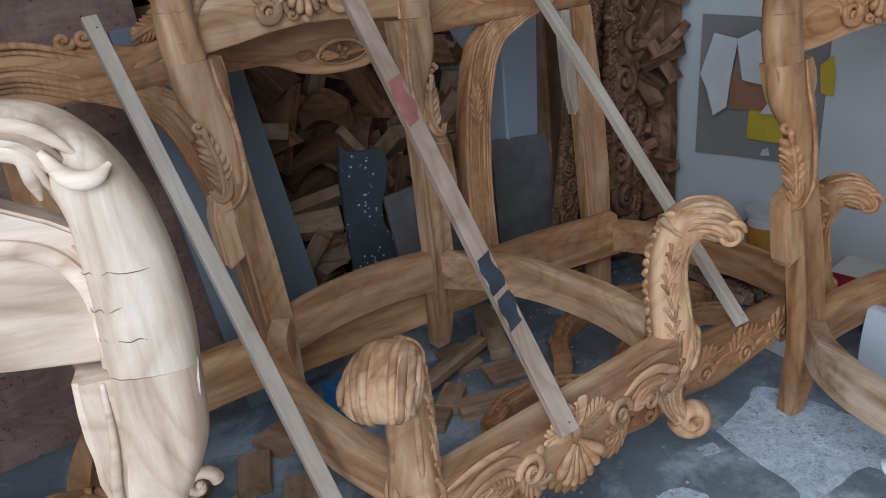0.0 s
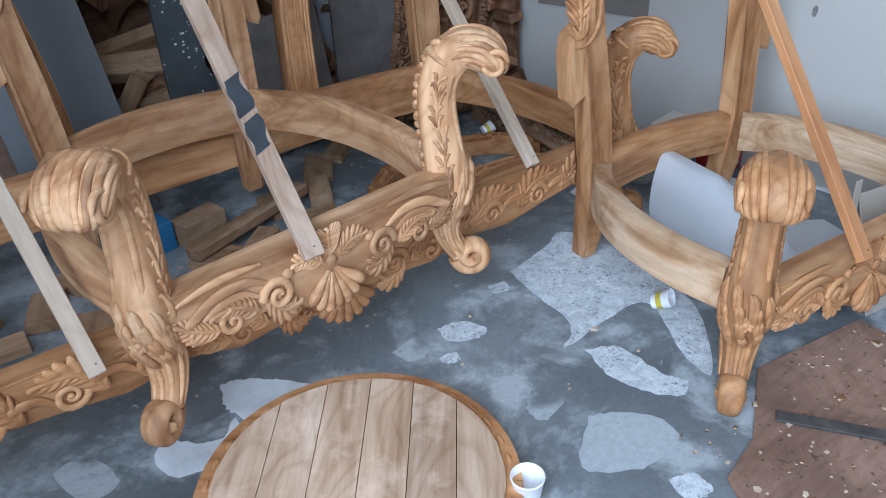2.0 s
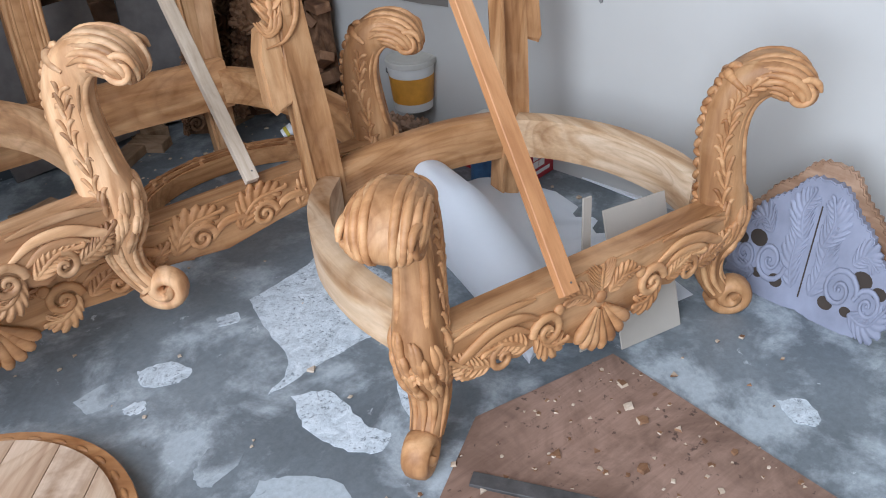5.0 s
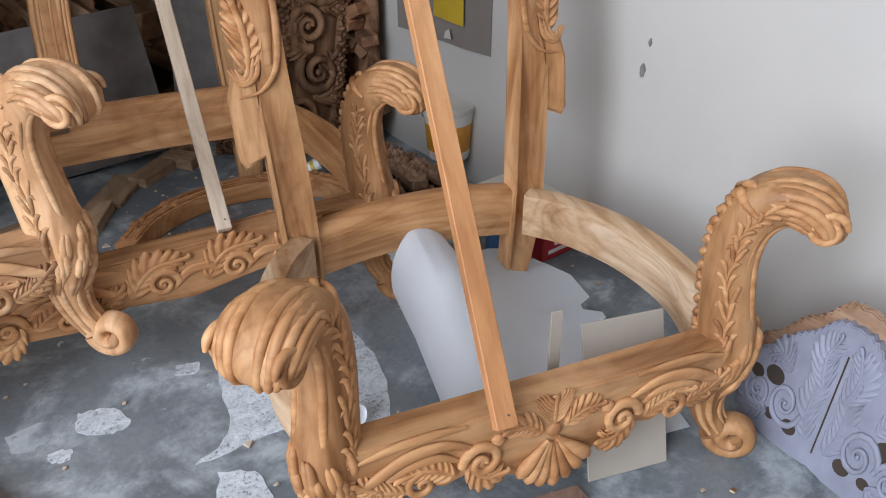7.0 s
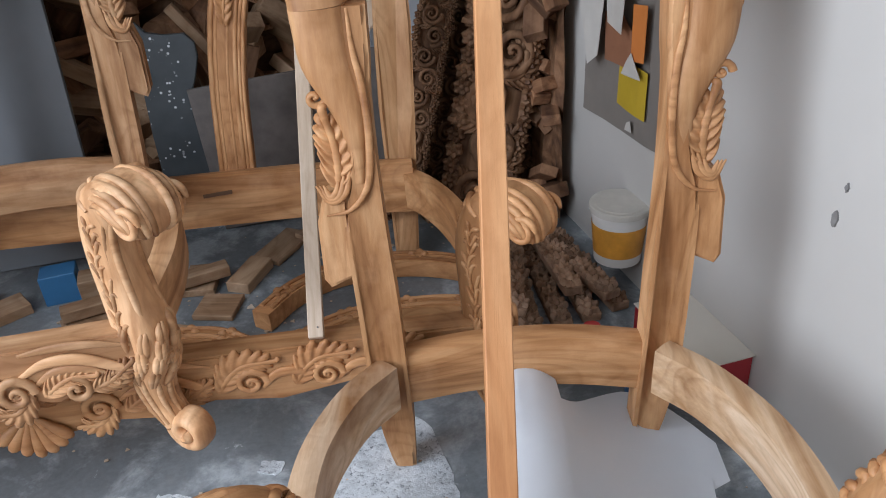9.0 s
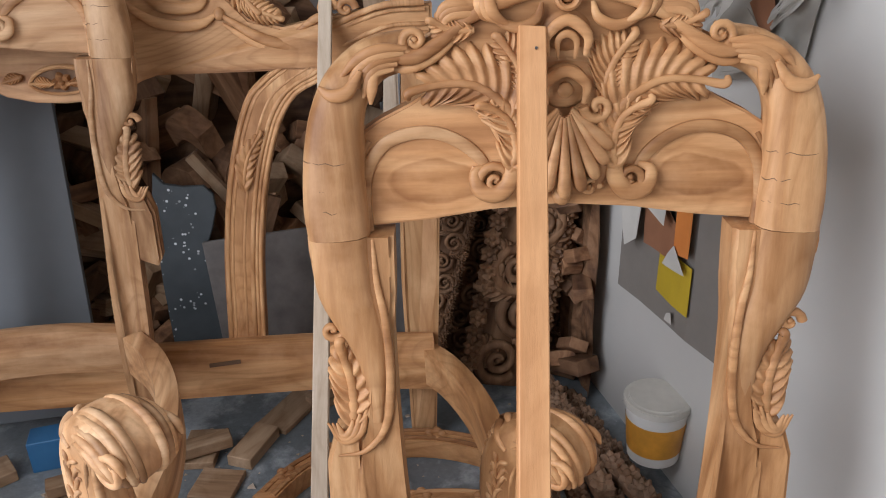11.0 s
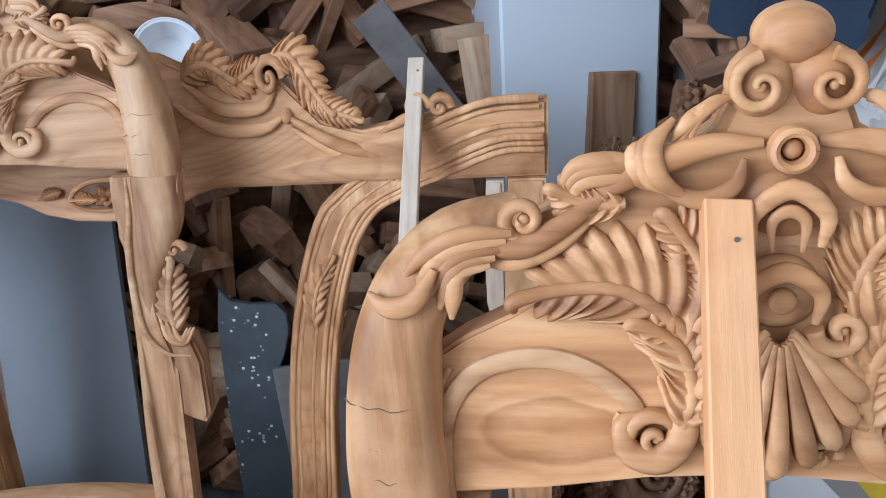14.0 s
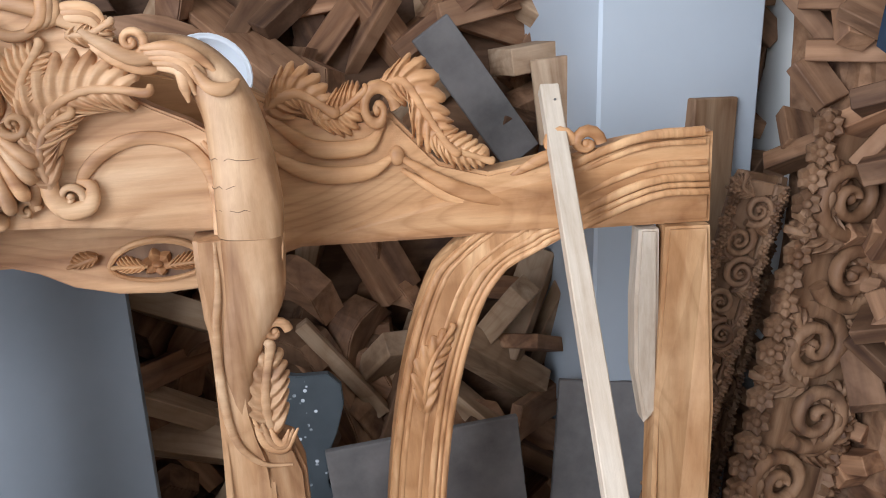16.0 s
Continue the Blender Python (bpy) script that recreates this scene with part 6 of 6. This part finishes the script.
light_scrap = wood("fresh_offcut", (0.30, 0.18, 0.10), (0.42, 0.27, 0.16), (0.52, 0.36, 0.23), "x", 0.65, 0.3, 0.1)
rng = random.Random(21)
for k, (u, v) in enumerate(((1.53, 2.17), (1.69, 2.10), (1.78, 2.21), (1.57, 1.95), (1.66, 1.99), (1.46, 1.89), (1.38, 1.74), (1.31, 1.61), (1.25, 1.75), (1.12, 1.59), (1.18, 1.50), (1.01, 1.58), (0.76, 1.70), (0.64, 1.47), (0.58, 1.64), (0.47, 1.55), (0.41, 1.69), (0.68, 1.73), (0.35, 1.45), (1.93, 2.00))):
    block("offcut", rng.uniform(0.09, 0.19), rng.uniform(0.06, 0.11), rng.uniform(0.014, 0.032), plan(u, v, 0.0, rng.uniform(0, 180), 0, 0), light_scrap, "sawn pale wooden offcut lying on the floor behind the chairs", "offcut", "loose offcuts")
block("wood_block", 0.13, 0.07, 0.075, plan(1.01, 1.74, 0, 12), light_scrap, "squared wooden block on the floor beside the blue tin", "offcut")
block("blue_tin", 0.09, 0.07, 0.085, plan(0.888, 1.76, 0, 12), plain("blue_paint", (0.04, 0.17, 0.36), 0.45, 0.15), "small bright blue tin box on the floor", "tin")
block("plank_piece", 0.42, 0.045, 0.03, plan(1.13, 1.67, 0.03, 20), light_scrap, "long sawn wooden piece lying across the offcuts", "offcut")


def arched_piece(pts, label):
    pc = thing("carved_arch", plan(0, 0), label, "wood carving", "loose carved arches")
    d = curve([(u, v, 0.028) for u, v in pts], 6)
    bm = bmesh.new()
    sweep(bm, d, [(0.026, 0.026)] * len(d), (0, 0, 1), RECT)
    a = part("bar", bm, carved, pc)
    bm = bmesh.new()
    for off in (-0.014, 0.014):
        pp = [Vector(p) for p in d[1:-1:2]]
        q = []
        for i, p in enumerate(pp):
            t = pp[min(i + 1, len(pp) - 1)] - pp[max(i - 1, 0)]
            q.append(p + Vector((-t.y, t.x, 0)).normalized() * off + Vector((0, 0, 0.026)))
        tube(bm, q, [0.007] * len(q), (0, 0, 1), ring(6), 2)
    shade(part("moulding", bm, carved, a))
    for p in d[4:-2:5]:
        bm = bmesh.new()
        for i in range(5):
            knob(bm, p[0] + 0.018 * math.cos(i * 1.25), p[1] + 0.018 * math.sin(i * 1.25), 0.050, 0.012)
        shade(part("rosette", bm, carved, a))


arched_piece([(1.430, 1.495), (1.512, 1.605), (1.638, 1.673), (1.805, 1.681), (1.959, 1.615), (2.048, 1.496)], "carved arched moulding lying on the floor inside the sofa")
arched_piece([(1.490, 1.314), (1.573, 1.409), (1.717, 1.458), (1.901, 1.448), (2.002, 1.375)], "smaller carved arched moulding lying on the floor inside the sofa")
arched_piece([(1.102, 1.390), (1.203, 1.440), (1.327, 1.433), (1.429, 1.361)], "short carved moulding lying on the floor behind the armchair")

bm = bmesh.new()
box(bm, -0.55, 0.40, -0.008, 0.008, 0, 1.5, 0.001)
solo("plywood_board", bm, brown_ply, plan(0.30, 2.12, 0, 4, -6), "large reddish brown plywood sheet leaning at the back", "plywood")


# ---- the heap of offcuts ----
def heap():
    hp = thing("scrap_heap", plan(1.0, 2.28), "tall heap of brown wooden offcuts piled against the wall", "wood scraps")
    rng = random.Random(5)
    bm = bmesh.new()
    bmesh.ops.create_grid(bm, x_segments=40, y_segments=16, size=0.5)
    for v in bm.verts:
        u, s = v.co.x, v.co.y + 0.5
        v.co = Vector((-0.05 + 2.3 * u, 0.10 + 0.26 * s + 0.05 * noise.noise((u * 9, s * 5, 0)), 1.65 * s))
    part("heap_core", bm, scrap, hp)
    shapes = []
    for k in range(14):
        bm = bmesh.new()
        w, d, l = rng.uniform(0.026, 0.055), rng.uniform(0.06, 0.12), rng.uniform(0.13, 0.36)
        if k % 4 == 3:
            pts = [(l * (i / 6 - 0.5), 0.05 * math.sin(i / 6 * 3.1)) for i in range(7)]
            slab(bm, pts + [(x, z + d * 0.7) for x, z in reversed(pts)], -w * 0.7, w * 0.7, 0.003)
        elif k % 4 == 2:
            slab(bm, [(-l / 2, -d / 2), (l / 2, -d * 0.35), (l * 0.35, d / 2), (-l * 0.40, d * 0.40)], -w / 2, w / 2, 0.002)
        else:
            box(bm, -l / 2, l / 2, -d / 2, d / 2, -w / 2, w / 2, 0.002)
        me = bpy.data.meshes.new("offcut")
        bm.to_mesh(me)
        bm.free()
        me.materials.append(light_scrap if k in (1, 4, 9) else scrap)
        shapes.append(me)
    for k in range(290):
        z = rng.uniform(0.03, 1.55)
        u = rng.uniform(-0.95, 0.90)
        ob = new("offcut", rng.choice(shapes))
        ob.parent = hp
        ob.matrix_local = pose(u, -0.02 + 0.20 * z + rng.uniform(-0.05, 0.06), z, rng.uniform(-40, 40), rng.uniform(-70, 70), rng.uniform(-60, 60))
    heap_boards(hp)


def heap_boards(hp):
    """A grey board and a brown panel that lean on the heap beside the pillar."""
    for name, mat, l, d, w, m in (("grey_board", dusty_ply, 0.32, 0.085, 0.018, pose(0.60, 0.06, 1.05, 0, 56, 4)),
                                  ("brown_panel", light_scrap, 0.17, 0.10, 0.02, pose(0.765, 0.05, 1.03, 0, 84, -6)),
                                  ("long_stick", light_scrap, 0.27, 0.03, 0.03, pose(0.29, -0.02, 0.51, 0, 55, 0))):
        bm = bmesh.new()
        box(bm, -l / 2, l / 2, -w / 2, w / 2, -d / 2, d / 2, 0.002)
        part(name, bm, mat, hp).matrix_local = m


def wall_heap():
    hp = thing("scrap_heap", WALL @ pose(0, 1.20, 0), "dark brown offcuts stacked up in the niche beside the pillar", "wood scraps")
    rng = random.Random(21)
    bm = bmesh.new()
    bmesh.ops.create_grid(bm, x_segments=12, y_segments=20, size=0.5)
    for v in bm.verts:
        u, q = v.co.x, v.co.y + 0.5
        v.co = Vector((-0.035 + 0.03 * noise.noise((u * 7, q * 6, 2)), 0.02 + 0.40 * u, 1.62 * q))
    part("heap_core", bm, scrap, hp)
    shapes = []
    for k in range(6):
        bm = bmesh.new()
        w, d, l = rng.uniform(0.025, 0.045), rng.uniform(0.05, 0.09), rng.uniform(0.09, 0.17)
        box(bm, -l / 2, l / 2, -d / 2, d / 2, -w / 2, w / 2, 0.002)
        me = bpy.data.meshes.new("offcut")
        bm.to_mesh(me)
        bm.free()
        me.materials.append(scrap)
        shapes.append(me)
    for k in range(64):
        ob = new("offcut", rng.choice(shapes))
        ob.parent = hp
        ob.matrix_local = pose(rng.uniform(-0.085, -0.045), rng.uniform(-0.16, 0.16), rng.uniform(0.04, 1.58), rng.uniform(-40, 40), rng.uniform(-60, 60), rng.uniform(50, 130))


def corner_heap():
    hp = thing("scrap_heap", plan(2.10, 2.32), "dusty brown offcuts piled in the corner behind the carvings", "wood scraps")
    rng = random.Random(8)
    shapes = []
    for k in range(5):
        bm = bmesh.new()
        w, d, l = rng.uniform(0.03, 0.05), rng.uniform(0.05, 0.10), rng.uniform(0.10, 0.20)
        box(bm, -l / 2, l / 2, -d / 2, d / 2, -w / 2, w / 2, 0.002)
        me = bpy.data.meshes.new("offcut")
        bm.to_mesh(me)
        bm.free()
        me.materials.append(scrap)
        shapes.append(me)
    bm = bmesh.new()
    bmesh.ops.create_grid(bm, x_segments=10, y_segments=14, size=0.5)
    for v in bm.verts:
        u, s = v.co.x, v.co.y + 0.5
        v.co = Vector((0.02 + 0.40 * u, 0.02 + 0.15 * s + 0.04 * noise.noise((u * 7, s * 5, 4)), 1.45 * s))
    part("heap_core", bm, scrap, hp)
    for k in range(60):
        ob = new("offcut", rng.choice(shapes))
        ob.parent = hp
        z = rng.uniform(0.03, 1.45)
        ob.matrix_local = pose(rng.uniform(-0.14, 0.15), -0.03 + 0.10 * z + rng.uniform(-0.04, 0.05), z, rng.uniform(-40, 40), rng.uniform(-70, 70), rng.uniform(-60, 60))


def tub(m):
    """A shallow plastic tub, tipped over."""
    tb = thing("plastic_tub", m, "shallow white plastic tub tipped over on the scrap heap", "tub")
    bm = bmesh.new()
    n = 28
    prof = [(0.0, 0.0), (0.062, 0.0), (0.068, 0.006), (0.086, 0.070), (0.094, 0.072), (0.094, 0.076), (0.083, 0.075), (0.064, 0.010), (0.0, 0.008)]
    rows = [[bm.verts.new((r * math.cos(2 * math.pi * k / n), r * math.sin(2 * math.pi * k / n), z)) for k in range(n)] for r, z in prof]
    for a, b in zip(rows, rows[1:]):
        for k in range(n):
            bm.faces.new((a[k], a[(k + 1) % n], b[(k + 1) % n], b[k]))
    bmesh.ops.remove_doubles(bm, verts=bm.verts, dist=1e-5)
    shade(part("bowl", bm, white_paper, tb))
    bm = bmesh.new()
    pts = [(0.093 * math.cos(a), 0.093 * math.sin(a), 0.074) for a in np.linspace(0, 2 * math.pi, 29)]
    sweep(bm, pts, [(0.004, 0.004)] * 29, (0, 0, 1), ring(6))
    shade(part("rim", bm, white_paper, tb))


tub(plan(1.11, 2.16, 1.12, 20, 62, 10) @ Matrix.Diagonal((0.72, 0.72, 0.72, 1)))
heap()
corner_heap()
wall_heap()
